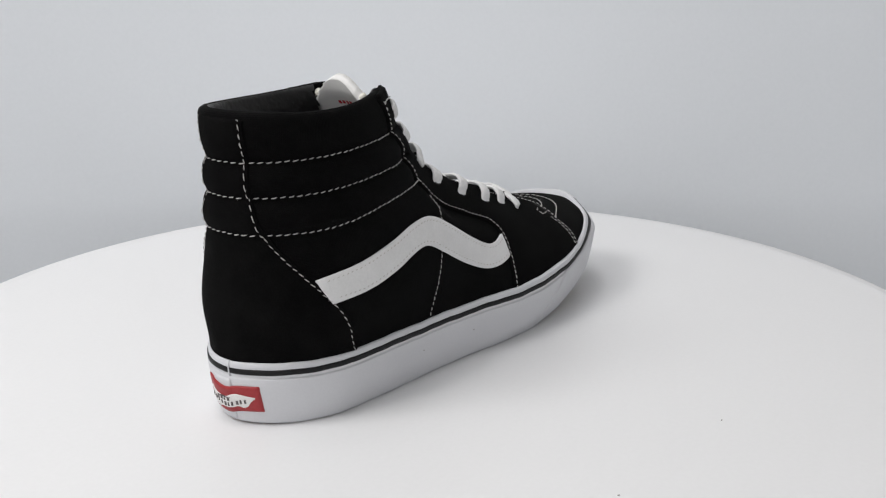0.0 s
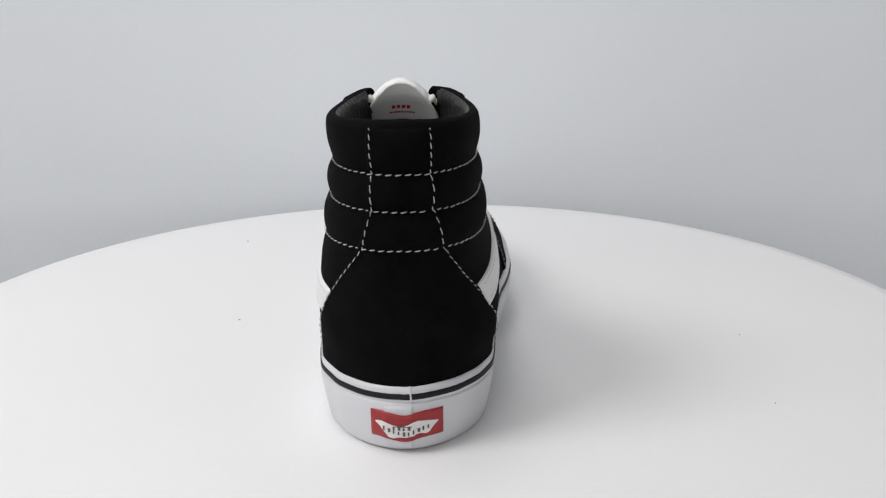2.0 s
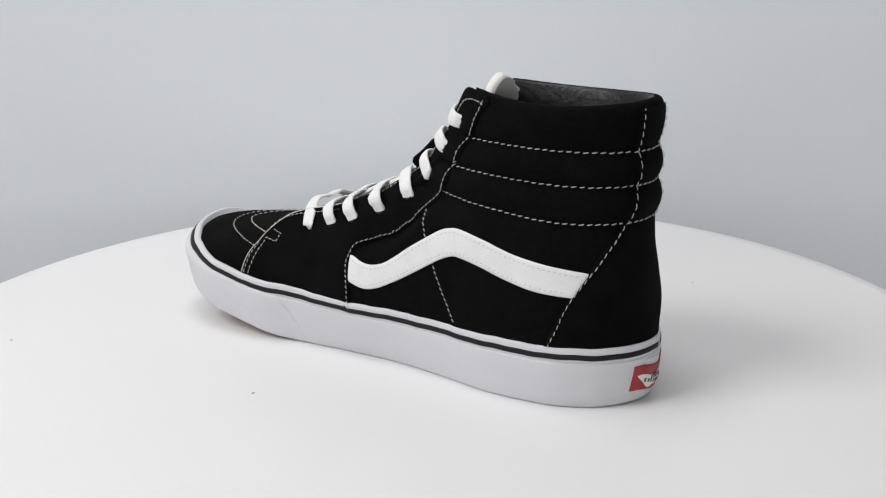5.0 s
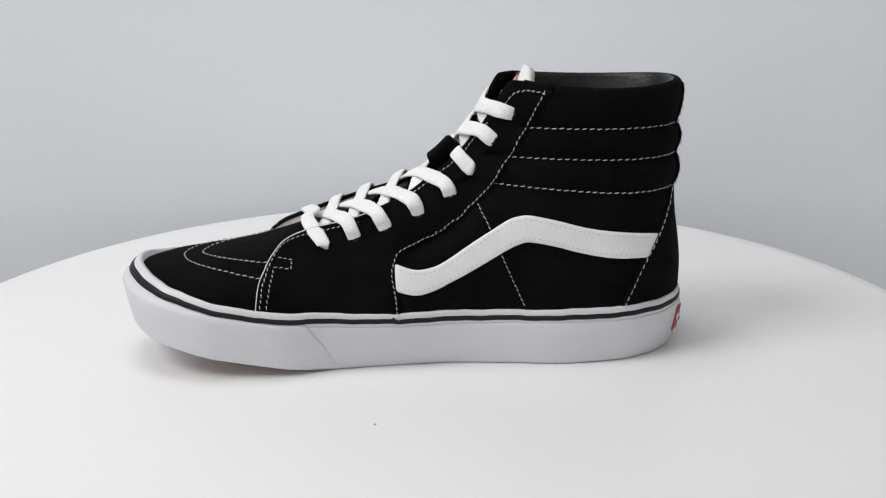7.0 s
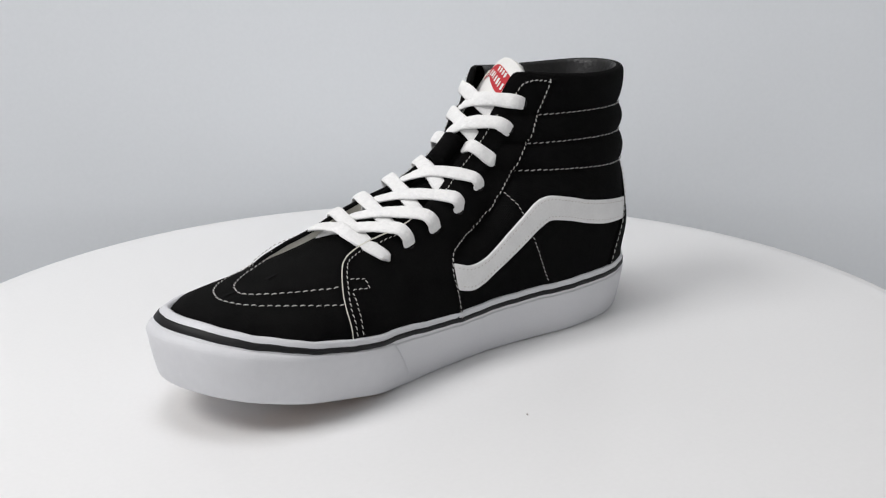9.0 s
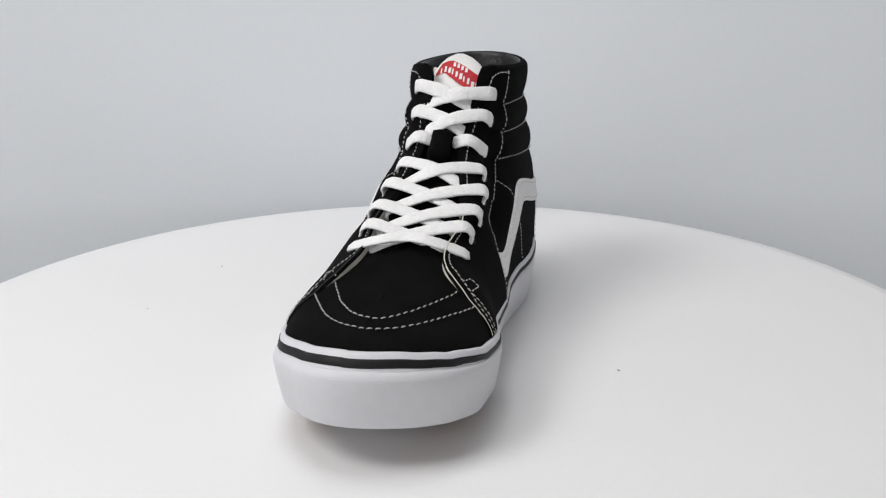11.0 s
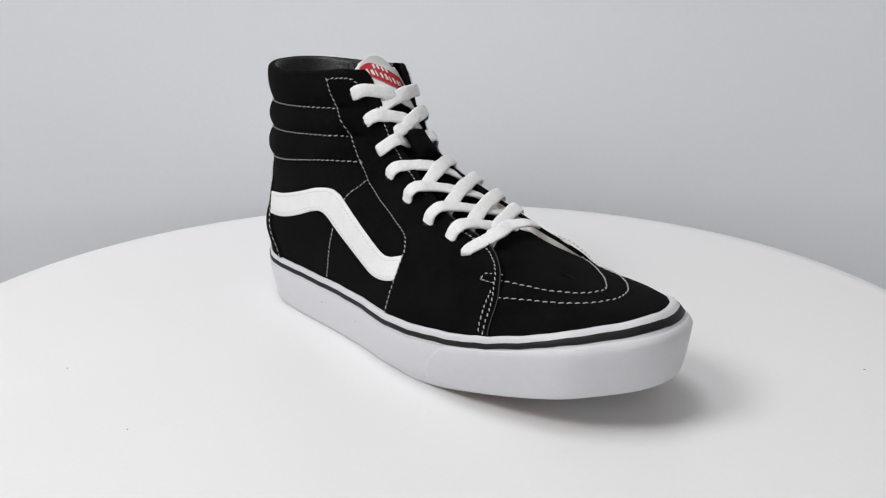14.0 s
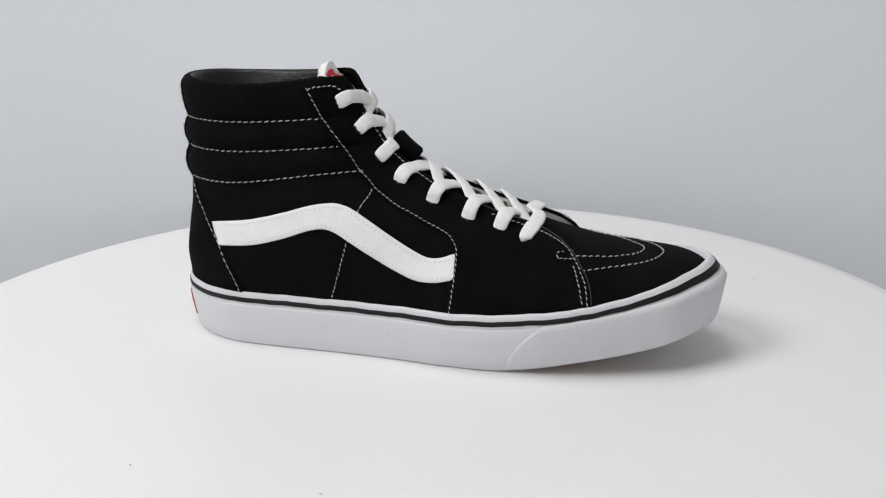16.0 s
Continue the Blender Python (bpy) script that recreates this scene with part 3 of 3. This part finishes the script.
    def emblem(u, v):
        z = bot_e(u) + (top_e(u) - bot_e(u)) * v
        y = 0.0126 - 0.027 * u
        return y, 0.0082 + 0.0122 * z + wave(y) * 0.8
    part("label_emblem", plate_on_heel(emblem, 0.0011), M_WHITEPRINT, label, "white board-shaped emblem")
    # lettering as bars: three short ones above, ten below
    def bar(y0, y1, z0, z1, nm):
        return part(nm, plate_on_heel(lambda u, v: (y0 + (y1 - y0) * u, z0 + (z1 - z0) * v + wave((y0 + y1) / 2) * 0.8), 0.0014, 4, 3), M_PRINT, label)
    for k in range(4):
        y = 0.0050 - 0.0021 * k
        bar(y, y - 0.0008 - 0.0004 * (k % 2), 0.0136, 0.0149 + 0.0003 * (k % 2), "print_bar")
    bar(0.0050, -0.0030, 0.0153, 0.0156, "print_bar")
    for k in range(10):
        y = 0.0092 - 0.0021 * k
        arch = 0.0016 * abs(k - 4.5) / 4.5
        bar(y, y - 0.0007 - 0.0004 * (k % 3 == 1), 0.0106 + arch, 0.0126 + arch - 0.0002 * (k % 2), "print_bar")
    joint = panel([mm((1, -2.6, 24.2), (1, -3.0, 24.2), (1, -3.4, 24.2)), mm((1, -2.4, 28.5), (1, -2.8, 28.5), (1, -3.2, 28.5)), mm((1.2, -2.2, 32.0), (1.2, -2.6, 32.0), (1.2, -3.0, 32.0))], 8, 5, 0.0008, tree)
    part("sidewall_joint", joint, M_RUBBER, sole)
    # specks of dirt on the rubber
    for x, f, left in ((0.131, 0.5, False), (0.093, 0.5, False), (0.142, 0.55, True)):
        y = SIDE_L(x) if left else -SIDE_R(x)
        bm2 = bmesh.new()
        bmesh.ops.create_icosphere(bm2, subdivisions=1, radius=0.00045, matrix=Matrix.Translation((x, y * 0.993, 0.032 * f)) @ Matrix.Diagonal((1.2, 0.5, 0.8, 1)))
        part("dirt_speck", bm2, M_SPECK, sole)
    return sole


LIP = pchip([(0.0, 0.0), (0.42, 0.0), (0.56, 0.0032), (0.70, 0.0044), (0.78, 0.0040), (0.83, 0.0026), (0.87, 0.0013), (0.90, 0.0), (1.0, 0.0)])


def gape(v):
    """How far the lace stay's edge stands off the tongue, along its length."""
    return LIP(v)


def perk(bm):
    """Lets the top of the lace stay stand a little above the collar."""
    for v in bm.verts:
        v.co.z += 0.22 * max(0.0, v.co.z - 0.1375) * (1.0 + 0.06 * math.sin(v.co.y * 2300))
    return bm


def build_upper(shoe):
    # body, split into the canvas quarters and the suede toe
    for name, mat, test, lab in (("upper", M_CANVAS, lambda c: c.x < 0.168, "black canvas upper with quilted ankle padding"),
                                 ("toe_cap", M_SUEDE, lambda c: c.x >= 0.168, "black suede toe cap")):
        bm = FORM.copy()
        kill = [f for f in bm.faces if in_throat(f.calc_center_median()) or not test(f.calc_center_median())]
        bmesh.ops.delete(bm, geom=kill, context="FACES")
        body = part(name, bm, mat, shoe, lab)
        if name == "toe_cap":
            toe = body
        else:
            quarters = body
    # toe stitching: two arcs
    inner = mm((212, 32, 57.5), (224.1, 30.9, 56.6), (236.5, 25.4, 56.3), (249.8, 17, 55.6), (258.3, 9, 55.1), (261.2, 2.8, 54.9), (258, -7.7, 55.2), (251, -14.5, 55.6), (244.8, -19, 56), (236, -23.4, 57), (222, -30, 58))
    outer = mm((222, 40.3, 50.5), (230.9, 38.5, 51.4), (240.8, 34.6, 52.5), (255, 26.5, 53.4), (266.5, 15.2, 53.7), (271.2, 2, 53.9), (267, -11.6, 53.8), (258, -21.3, 53.6), (247.4, -28, 53.5), (235.8, -34.4, 53.3), (229, -38, 52.5))
    part("stitching", stitches(inner), M_THREAD, toe)
    part("stitching", stitches(outer), M_THREAD, toe)
    # quilting
    for i in range(3):
        c = quilting(i)
        cut = [k for k, p in enumerate(c) if abs(p[1]) < 0.0135 + 0.0035 * (i == 0)]
        part("stitching", stitches(c[:cut[0] + 1], 0.0009, raw=True), M_THREAD, quarters)
        part("stitching", stitches(c[cut[0]:cut[-1] + 1], 0.0019, raw=True), M_THREAD, quarters)
        part("stitching", stitches(c[cut[-1]:], 0.0009, raw=True), M_THREAD, quarters)
    for s in "LR":
        part("stitching", stitches(SEAMS[s], 0.0002, 0.0028, 0.6, 0.0003), M_THREAD, quarters)
    # backstay and heel counter
    secs = []
    for a, b in zip(spline(shift_along(BACKSTAY["L"], -0.0018), 9), spline(shift_along(BACKSTAY["R"], 0.0018), 9)):
        a, b = tuple(a), tuple(b)
        z = (a[2] + b[2]) / 2
        secs.append([a, ((a[0] * 0.45 + BACK(z) * 0.55), a[1] * 0.62, z), (BACK(z), 0, z), ((b[0] * 0.45 + BACK(z) * 0.55), b[1] * 0.62, z), b])
    counter = part("heel_counter", panel(secs, 60, 40, 0.0010), M_SUEDE, shoe, "black suede heel counter and backstay")
    for s in "LR":
        part("stitching", stitches(BACKSTAY[s], 0.0012, rad=0.00027), M_THREAD, counter)
    # side stripe
    for s in "LR":
        secs = [[a, tuple((np.array(a) + np.array(b)) / 2), b] for a, b in zip(STRIPE_TOP[s], STRIPE_BOT[s])]
        st = part("side_stripe", panel(secs, 90, 17, 0.0012), M_LEATHER, shoe, "white leather side stripe")
        for c, d in ((STRIPE_TOP[s], 0.0021), (STRIPE_BOT[s], -0.0021)):
            d = -d if s == "L" else d
            run = shift_along(c, d)
            part("stitching", stitches(run[1:-1], 0.0010, 0.0026, 0.5, 0.00026), M_SEAM, st, "")
    # eyestays
    for s in "LR":
        bk, fr = spline(shift_along(EYE_BACK[s], 0.0016 if s == "L" else -0.0016), 24), spline(EYE_FRONT[s], 24)
        secs = []
        for a, b in zip(bk, fr):
            mid = (a + b) / 2
            q, nr = snap(mid)
            secs.append([tuple(a), tuple(snap(a * 0.67 + b * 0.33)[0]), tuple(snap(a * 0.33 + b * 0.67)[0]), tuple(b)])
        ey = part("eyestay", perk(panel(secs, 90, 22, 0.0013, flare=gape)), M_SUEDE, shoe, "black suede lace stay")
        d = -0.0022 if s == "L" else 0.0022
        part("stitching", perk(stitches(EYE_BACK[s][1:], 0.0014, 0.0028, 0.62, 0.00030)), M_THREAD, ey)
        edge = shift_along(EYE_FRONT[s], -d * 1.2)
        part("stitching", stitches(edge[6:], lambda v: 0.0015 + (0.55 + 0.42 * min(max((v - 0.68) / 0.12, 0), 1)) * gape(v), 0.0028, 0.62, 0.00030), M_THREAD, ey)
        rim = {"L": mm((80.8, 28.9, 140.2), (82.5, 28, 141), (86, 26, 141.3), (91, 22.5, 140.8), (95.5, 20.3, 138.6), (99, 19.2, 134)),
               "R": mm((85, -28, 140.2), (86.8, -27, 141), (91, -24, 141.3), (96, -19.5, 140.6), (99.6, -17, 138.2), (102.6, -15.8, 134))}[s]
        part("stitching", perk(stitches(rim, 0.0015, 0.0028, 0.62, 0.00030)), M_THREAD, ey)
        # bound edge at the top of the stay
        fine = [EYE_BACK[s][0]] + [tuple(p) for p in spline(EYE_FRONT[s], 90)[:48]]
        bm = bmesh.new()
        pts, ups = [], []
        for p in spline(fine, 60):
            q, nr = snap(p)
            pts.append(q - nr * 0.0004)
            ups.append(nr)
        tube(bm, pts, 0.0015, 10, 1.0, ups)
        part("edge_binding", perk(bm), M_SUEDE, ey)
        # second row and the little return at the toe seam
        T = {"L": mm((222.6, 48.2, 37.5), (220.8, 43.3, 47.3), (219, 36.1, 54.2), (210.5, 37, 53.7), (209.9, 33.1, 57), (217.6, 30.9, 57.7)),
             "R": mm((232, -49.4, 39.5), (228.3, -41.7, 50.2), (224.8, -33.2, 56.2), (217.6, -34.9, 56.7), (216.8, -31.5, 58.7), (225.4, -27, 58.8))}[s]
        part("stitching", stitches(T[:3], 0.0016, 0.0028, 0.62, 0.00030), M_THREAD, ey)
        for k in (2, 3, 4):
            part("stitching", stitches(T[k:k + 2], 0.0027, 0.0028, 0.62, 0.00030), M_THREAD, ey)
        # pale raw edge along the throat and the toe seam
        fine = spline(EYE_FRONT[s], 90)[46:]
        bm = bmesh.new()
        pts, ups = [], []
        for i, p in enumerate(fine):
            q, nr = snap(p)
            t = Vector(fine[min(i + 1, len(fine) - 1)] - fine[max(i - 1, 0)]).normalized()
            side = nr.cross(t).normalized() * (0.0004 if s == "L" else -0.0004)
            pts.append(q + side + nr * (gape((i + 46) / 89) + 0.0007))
            ups.append(nr)
        tube(bm, pts, 0.00035, 8, 1.4, ups)
        lining = part("eyestay_lining", bm, M_CREAM if s == "L" else M_RAWEDGE, ey, "cream canvas lining showing at the edge" if s == "L" else "grey cut edge of the suede")
        # inner face of the stay where it stands off the tongue
        rows = [[], [], []]
        for i, p in enumerate(fine):
            v = (i + 46) / 89
            if not 0.47 < v < 0.895:
                continue
            q, nr = snap(p)
            t = Vector(fine[min(i + 1, len(fine) - 1)] - fine[max(i - 1, 0)]).normalized()
            side = nr.cross(t).normalized() * (1 if s == "L" else -1)
            rows[0].append(q + nr * (gape(v) + 0.0002) + side * 0.0003)
            rows[1].append(q + nr * (gape(v) * 0.45) + side * 0.0005)
            rows[2].append(q - nr * 0.0025 + side * 0.0012)
        part("lining_fold", loft(rows), M_CREAM, lining)
        for p in EYELETS[s]:
            q, nr = snap((p[0], p[1] * 0.97, p[2]))
            bm = bmesh.new()
            m = Matrix.Translation(q + nr * 0.0013) @ nr.to_track_quat("Z", "Y").to_matrix().to_4x4()
            rows = [[m @ Vector((r * math.cos(2 * math.pi * k / 16), r * math.sin(2 * math.pi * k / 16), z)) for k in range(16)]
                    for r, z in ((0.0026, -0.0002), (0.0025, 0.0002), (0.0020, 0.0003), (0.0016, 0.0001), (0.0016, -0.001))]
            part("eyelet", loft(rows, True), M_EYELET, ey, "black metal eyelet")
    # rolled collar and lining
    top = LEVELS[-1]
    rings = [loop(top)]
    r = 0.0032
    for k in range(1, 6):
        a = math.pi * k / 8
        rings.append([(x, y, z + r * math.sin(a)) for x, y, z in loop(top, inset=r * (1 - math.cos(a)))])
    bm = loft(rings, True)
    kill = [f for f in bm.faces if in_throat(f.calc_center_median(), 0.0005) or f.calc_center_median().x > 0.0905]
    bmesh.ops.delete(bm, geom=kill, context="FACES")
    part("collar_edge", bm, M_CANVAS, quarters)
    rings = rings[-1:]
    for k in range(6, 9):
        a = math.pi * k / 8
        rings.append([(x, y, z + r * math.sin(a)) for x, y, z in loop(top, inset=r * (1 - math.cos(a)))])
    for k in range(1, 11):
        zz = top - 0.065 * k / 10
        rings.append([(p[0], p[1], zz) for p in loop(max(zz, 0.082), inset=2 * r - 0.0006 + 0.0015 * math.sin(math.pi * k / 10), puff=False)])
    bm = loft(rings, True)
    kill = [f for f in bm.faces if in_throat(f.calc_center_median(), 0.0005) or f.calc_center_median().x > 0.0905]
    bmesh.ops.delete(bm, geom=kill, context="FACES")
    part("collar_lining", bm, M_LINING, shoe, "padded black leather collar lining")
    bm = loft([[(x, y, top - 0.0655) for x, y, z in loop(0.082, inset=0.0068, puff=False)], [(0.07 + (x - 0.07) * 0.02, y * 0.02, top - 0.066) for x, y, z in loop(0.082, inset=0.0068, puff=False)]], True)
    part("insole", bm, M_LINING, shoe, "dark fabric insole")


def build_tongue(shoe):
    path = spline([(0.222, 0.0490), (0.205, 0.0595), (0.187, 0.0705), (0.156, 0.0852), (0.132, 0.1008), (0.1165, 0.1165), (0.1055, 0.1300), (0.0957, 0.1415), (0.0905, 0.1472), (0.0880, 0.1527)], 60)
    width = pchip([(0, 0.017), (0.3, 0.021), (0.6, 0.0200), (0.84, 0.0195), (0.91, 0.0185), (0.945, 0.0166), (0.97, 0.0125), (0.988, 0.0080), (1.0, 0.0030)])
    bow = pchip([(0, 0.10), (0.35, 0.09), (0.6, 0.055), (1, 0.055)])

    def sheet(v0, v1, lift, grow, n=40, m=20):
        rows = []
        for i in range(n):
            v = v0 + (v1 - v0) * i / (n - 1)
            f = v * 59
            k = min(int(f), 58)
            p = path[k] + (path[k + 1] - path[k]) * (f - k)
            t = path[min(k + 1, 59)] - path[max(k - 1, 0)]
            t = t / np.linalg.norm(t)
            nx, nz = t[1], -t[0]
            if nx < 0:
                nx, nz = -nx, -nz
            row = []
            for j in range(m):
                y = (2 * j / (m - 1) - 1) * (width(v) + grow)
                sag = y * y / bow(v)
                row.append((p[0] + nx * (lift - sag), y + 0.0022, p[1] + nz * (lift - sag)))
            rows.append(row)
        return rows

    def slab(v0, v1, front, back, grow):
        a, b = sheet(v0, v1, front, grow), sheet(v0, v1, back, grow)
        rows = [ra + rb[::-1] for ra, rb in zip(a, b)]
        return loft(rows, True, True)
    tongue = part("tongue", slab(0.11, 0.955, 0.0, -0.0042, 0.0), M_CANVAS, shoe, "padded black canvas tongue")
    tab = part("tongue_tab", slab(0.865, 1.0, 0.0005, -0.0047, -0.0010), M_WHITE_TWILL, tongue, "white woven tab folded over the tongue")

    def plate(corner, lift, n=20, m=10):
        rows = []
        for j in range(m):
            row = []
            for i in range(n):
                u, v = corner(i / (n - 1), j / (m - 1))
                f = v * 59
                k = min(int(f), 58)
                p = path[k] + (path[k + 1] - path[k]) * (f - k)
                t = path[k + 1] - path[k]
                t = t / np.linalg.norm(t)
                nx, nz = t[1], -t[0]
                if nx < 0:
                    nx, nz = -nx, -nz
                sag = u * u / 0.055
                row.append((p[0] + nx * (lift - sag), u + 0.0022, p[1] + nz * (lift - sag)))
            rows.append(row)
        return loft(rows)
    # red board-shaped print with pale lettering bars
    top_e = pchip([(0, 0.62), (0.10, 0.86), (0.30, 0.93), (0.55, 0.80), (0.8, 0.62), (1, 0.50)])
    bot_e = pchip([(0, 0.52), (0.15, 0.60), (0.35, 0.42), (0.6, 0.20), (0.85, 0.08), (1, 0.12)])
    # u runs across from the right side of the shoe to its left
    red = part("tab_print", plate(lambda a, b: (-0.0135 + 0.0285 * a, 0.850 + 0.135 * (bot_e(a) + (top_e(a) - bot_e(a)) * b)), 0.0009), M_REDPRINT, tab, "red board-shaped print")
    for k in range(4):
        a = 0.36 + 0.085 * k
        z = top_e(a) - 0.17
        part("print_bar", plate(lambda u, v, a=a, z=z: (-0.0135 + 0.0285 * (a + 0.05 * u), 0.850 + 0.135 * (z + 0.13 * v)), 0.0012, 3, 3), M_WHITEPRINT, red)
    for k in range(10):
        a = 0.10 + 0.084 * k
        z = bot_e(a) * 0.6 + top_e(a) * 0.4 - 0.11
        part("print_bar", plate(lambda u, v, a=a, z=z: (-0.0135 + 0.0285 * (a + (0.030 + 0.014 * (k % 3)) * u), 0.850 + 0.135 * (z + (0.15 + 0.02 * (k % 2)) * v)), 0.0012, 3, 3), M_WHITEPRINT, red)
    # woven bars on the back of the tab
    for k in range(4):
        part("print_bar", plate(lambda u, v, k=k: (0.0048 - 0.0024 * k - 0.0017 * u, 0.915 + 0.014 * v), -0.0050, 3, 3), M_REDPRINT, tab)
    for k in range(9):
        part("print_bar", plate(lambda u, v, k=k: (0.0060 - 0.0014 * k - 0.0009 * u, 0.895 + 0.008 * v), -0.0050, 3, 3), M_REDPRINT, tab)
    # cream edge of the padding beside the tab
    for sgn in (-1, 1):
        bm = bmesh.new()
        pts = []
        for i in range(16):
            v = 0.85 + 0.085 * i / 15
            k = int(v * 59)
            y = sgn * (width(v) - 0.0026)
            sag = y * y / 0.055
            pts.append((path[k][0] - 0.0036 - sag, y + 0.0022, path[k][1] + 0.0006))
        tube(bm, pts, 0.0015, 10, 1.3)
        part("tongue_foam", bm, M_CREAM, tongue, "cream edge of the tongue padding")
    # loop that holds the laces
    bm = panel([mm((136, -3.6, 99.5), (136, 1, 100), (136, 5.6, 99.5)), mm((130.5, -3.6, 106.5), (130.5, 1, 107), (130.5, 5.6, 106.5)), mm((125, -3.6, 113.5), (125, 1, 114), (125, 5.6, 113.5))], 14, 8, 0.0042, sink=0.006)
    part("lace_loop", bm, M_SUEDE, tongue, "black suede loop over the lace")


def build_laces(shoe):
    base = new("laces")
    base.parent = shoe
    tagged(base, "flat white cotton laces, crossed and tight")

    def ribbon(pts, ups, widths, both, thick=0.0010):
        P = spline(pts, 40)
        U = spline(ups, 40)
        W = spline([(w,) for w in widths], 40)
        step = float(np.linalg.norm(np.diff(P, axis=0), axis=1).sum()) / 39

        def petal(d):
            """Rounded end of the lace where it goes down into its eyelet."""
            q = min(d / 0.006, 1.0)
            return 0.82 + 0.18 * math.sqrt(max(1 - (1 - q) ** 2.2, 0))
        bm = bmesh.new()
        rings = []
        prof = [(-1, 0), (-0.94, 0.55), (-0.75, 0.9), (-0.3, 1.05), (0.3, 1.05), (0.75, 0.9), (0.94, 0.55), (1, 0), (0.9, -0.6), (0, -0.8), (-0.9, -0.6)]
        for i in range(40):
            t = Vector(P[min(i + 1, 39)] - P[max(i - 1, 0)]).normalized()
            u = Vector(U[i])
            w = t.cross(u).normalized()
            u = w.cross(t).normalized()
            wob = (1 + 0.05 * math.sin(i * 0.5 + pts[0][0] * 900)) * petal(i * step) * (petal((39 - i) * step) if both else 1.0)
            gut = thick * (1 + 0.25 * math.sin(i * 1.9 + pts[0][2] * 700) * math.sin(i * 0.7))
            rings.append([bm.verts.new(Vector(P[i]) + w * (a * W[i][0] * wob) + u * (b * gut)) for a, b in prof])
        n = len(prof)
        for a, b in zip(rings, rings[1:]):
            for k in range(n):
                j = (k + 1) % n
                bm.faces.new((a[k], a[j], b[j], b[k]))
        bm.faces.new(rings[0][::-1])
        bm.faces.new(rings[-1])
        return bm

    def mid(a, b, f):
        return Vector(a) * (1 - f) + Vector(b) * f

    def inner(s, p, keep):
        """A point on the form near the throat's edge on side s, level with p."""
        g = GAP_L(p.z) if s == "L" else -GAP_R(p.z)
        return Vector((p.x, g * keep, p.z))

    for k in range(8):
        for s, o in (("R", "L"), ("L", "R")):
            over = 0.0016 if s == "L" else 0.0
            E = Vector(EYELETS[s][k])
            e, en = snap(E)
            if k in (0, 5):
                if s == "L":
                    continue
                F = Vector(EYELETS["L"][k])
                f, fn = snap(F)
                c, cn = snap((E + F) / 2 + Vector((0.012, 0, 0.012)))
                c = (e + f) / 2 + cn * ((c - (e + f) / 2).dot(cn) * (1.0 if k == 0 else 0.35) + 0.0012)
                a, an = snap(mid(E, F, 0.30 if k == 0 else 0.2) + Vector((0.006, 0, 0.006)))
                b, bn = snap(mid(E, F, 0.70 if k == 0 else 0.8) + Vector((0.006, 0, 0.006)))
                up = 0.0016 if k == 0 else 0.0012
                pts = [e + en * (up - 0.0004) + (e - f).normalized() * 0.0010, e + en * (0.0022 + up * 1.6) + (f - e).normalized() * 0.0018, a + an * (0.0060 if k == 0 else 0.0040), c + cn * (0.0034 if k == 0 else 0), b + bn * (0.0060 if k == 0 else 0.0040), f + fn * (0.0022 + up * 1.6) + (e - f).normalized() * 0.0018, f + fn * (up - 0.0004) + (f - e).normalized() * 0.0010]
                ups = [en, en, an, cn, bn, fn, fn]
                wd = [0.0037, 0.0038, 0.0040, 0.0040, 0.0040, 0.0039, 0.0037]
            else:
                lowk = 0.0 if k <= 4 else 0.22
                G = mid(EYELETS[o][k - 1], EYELETS[o][k], lowk)
                g, gn = snap(inner(o, G, 0.80))
                a, an = snap(inner(s, E, 1.05))
                dirn = (g - e)
                a1, an1 = snap(mid(E, a, 0.55))
                c0 = mid(a, g, 0.5)
                c, cn = snap(c0 + Vector((0.012, 0, 0.012)))
                c = c0 + cn * max((c - c0).dot(cn) * 0.5, 0) + cn * (0.0012 + over)
                pts = [e - en * 0.0004 + (e - a).normalized() * 0.0012, e + en * 0.0022 + (a - e).normalized() * 0.0014, a1 + an1 * ((0.0032 if k <= 4 else 0.0026) + over * 0.3 + (0.0018 if k <= 3 else 0)), a * 0.85 + c * 0.15 + an * ((0.0036 if k <= 4 else 0.0030) + over * 0.5 + (0.0022 if k <= 3 else 0)), c + cn * (0 if k <= 3 else 0.0012), g + gn * (over * 0.4 - 0.0004), g - gn * 0.0040 + (g - c).normalized() * 0.0040]
                ups = [en, en, an1, (an + cn).normalized(), cn, gn, gn]
                wd = [0.0037, 0.0038, 0.0040, 0.0040, 0.0040, 0.0039, 0.0037]
            part("lace", ribbon([tuple(p) for p in pts], [tuple(u) for u in ups], wd, k in (0, 5)), M_LACE, base)


def build_shoe():
    shoe = new("high_top_sneaker")
    build_sole(shoe)
    build_upper(shoe)
    build_tongue(shoe)
    build_laces(shoe)
    return tagged(shoe, "black and white high-top sneaker with white laces, standing on the turntable", "shoe")


build_place()
table = build_table()
shoe = build_shoe()

SPIN0, RATE = 0.9, 18.45
OFFSET = Matrix.Rotation(radians(0.3), 4, "Z") @ Matrix.Translation((-0.1415, 0.0066, 0.0))


def motions():
    times = [0.5 * i for i in range(33)]
    turn = [Matrix.Rotation(SPIN0 + radians(RATE) * t, 4, "Z") for t in times]
    walk(table, [(t, m) for t, m in zip(times, turn)])
    walk(shoe, [(t, m @ OFFSET) for t, m in zip(times, turn)])


motions()
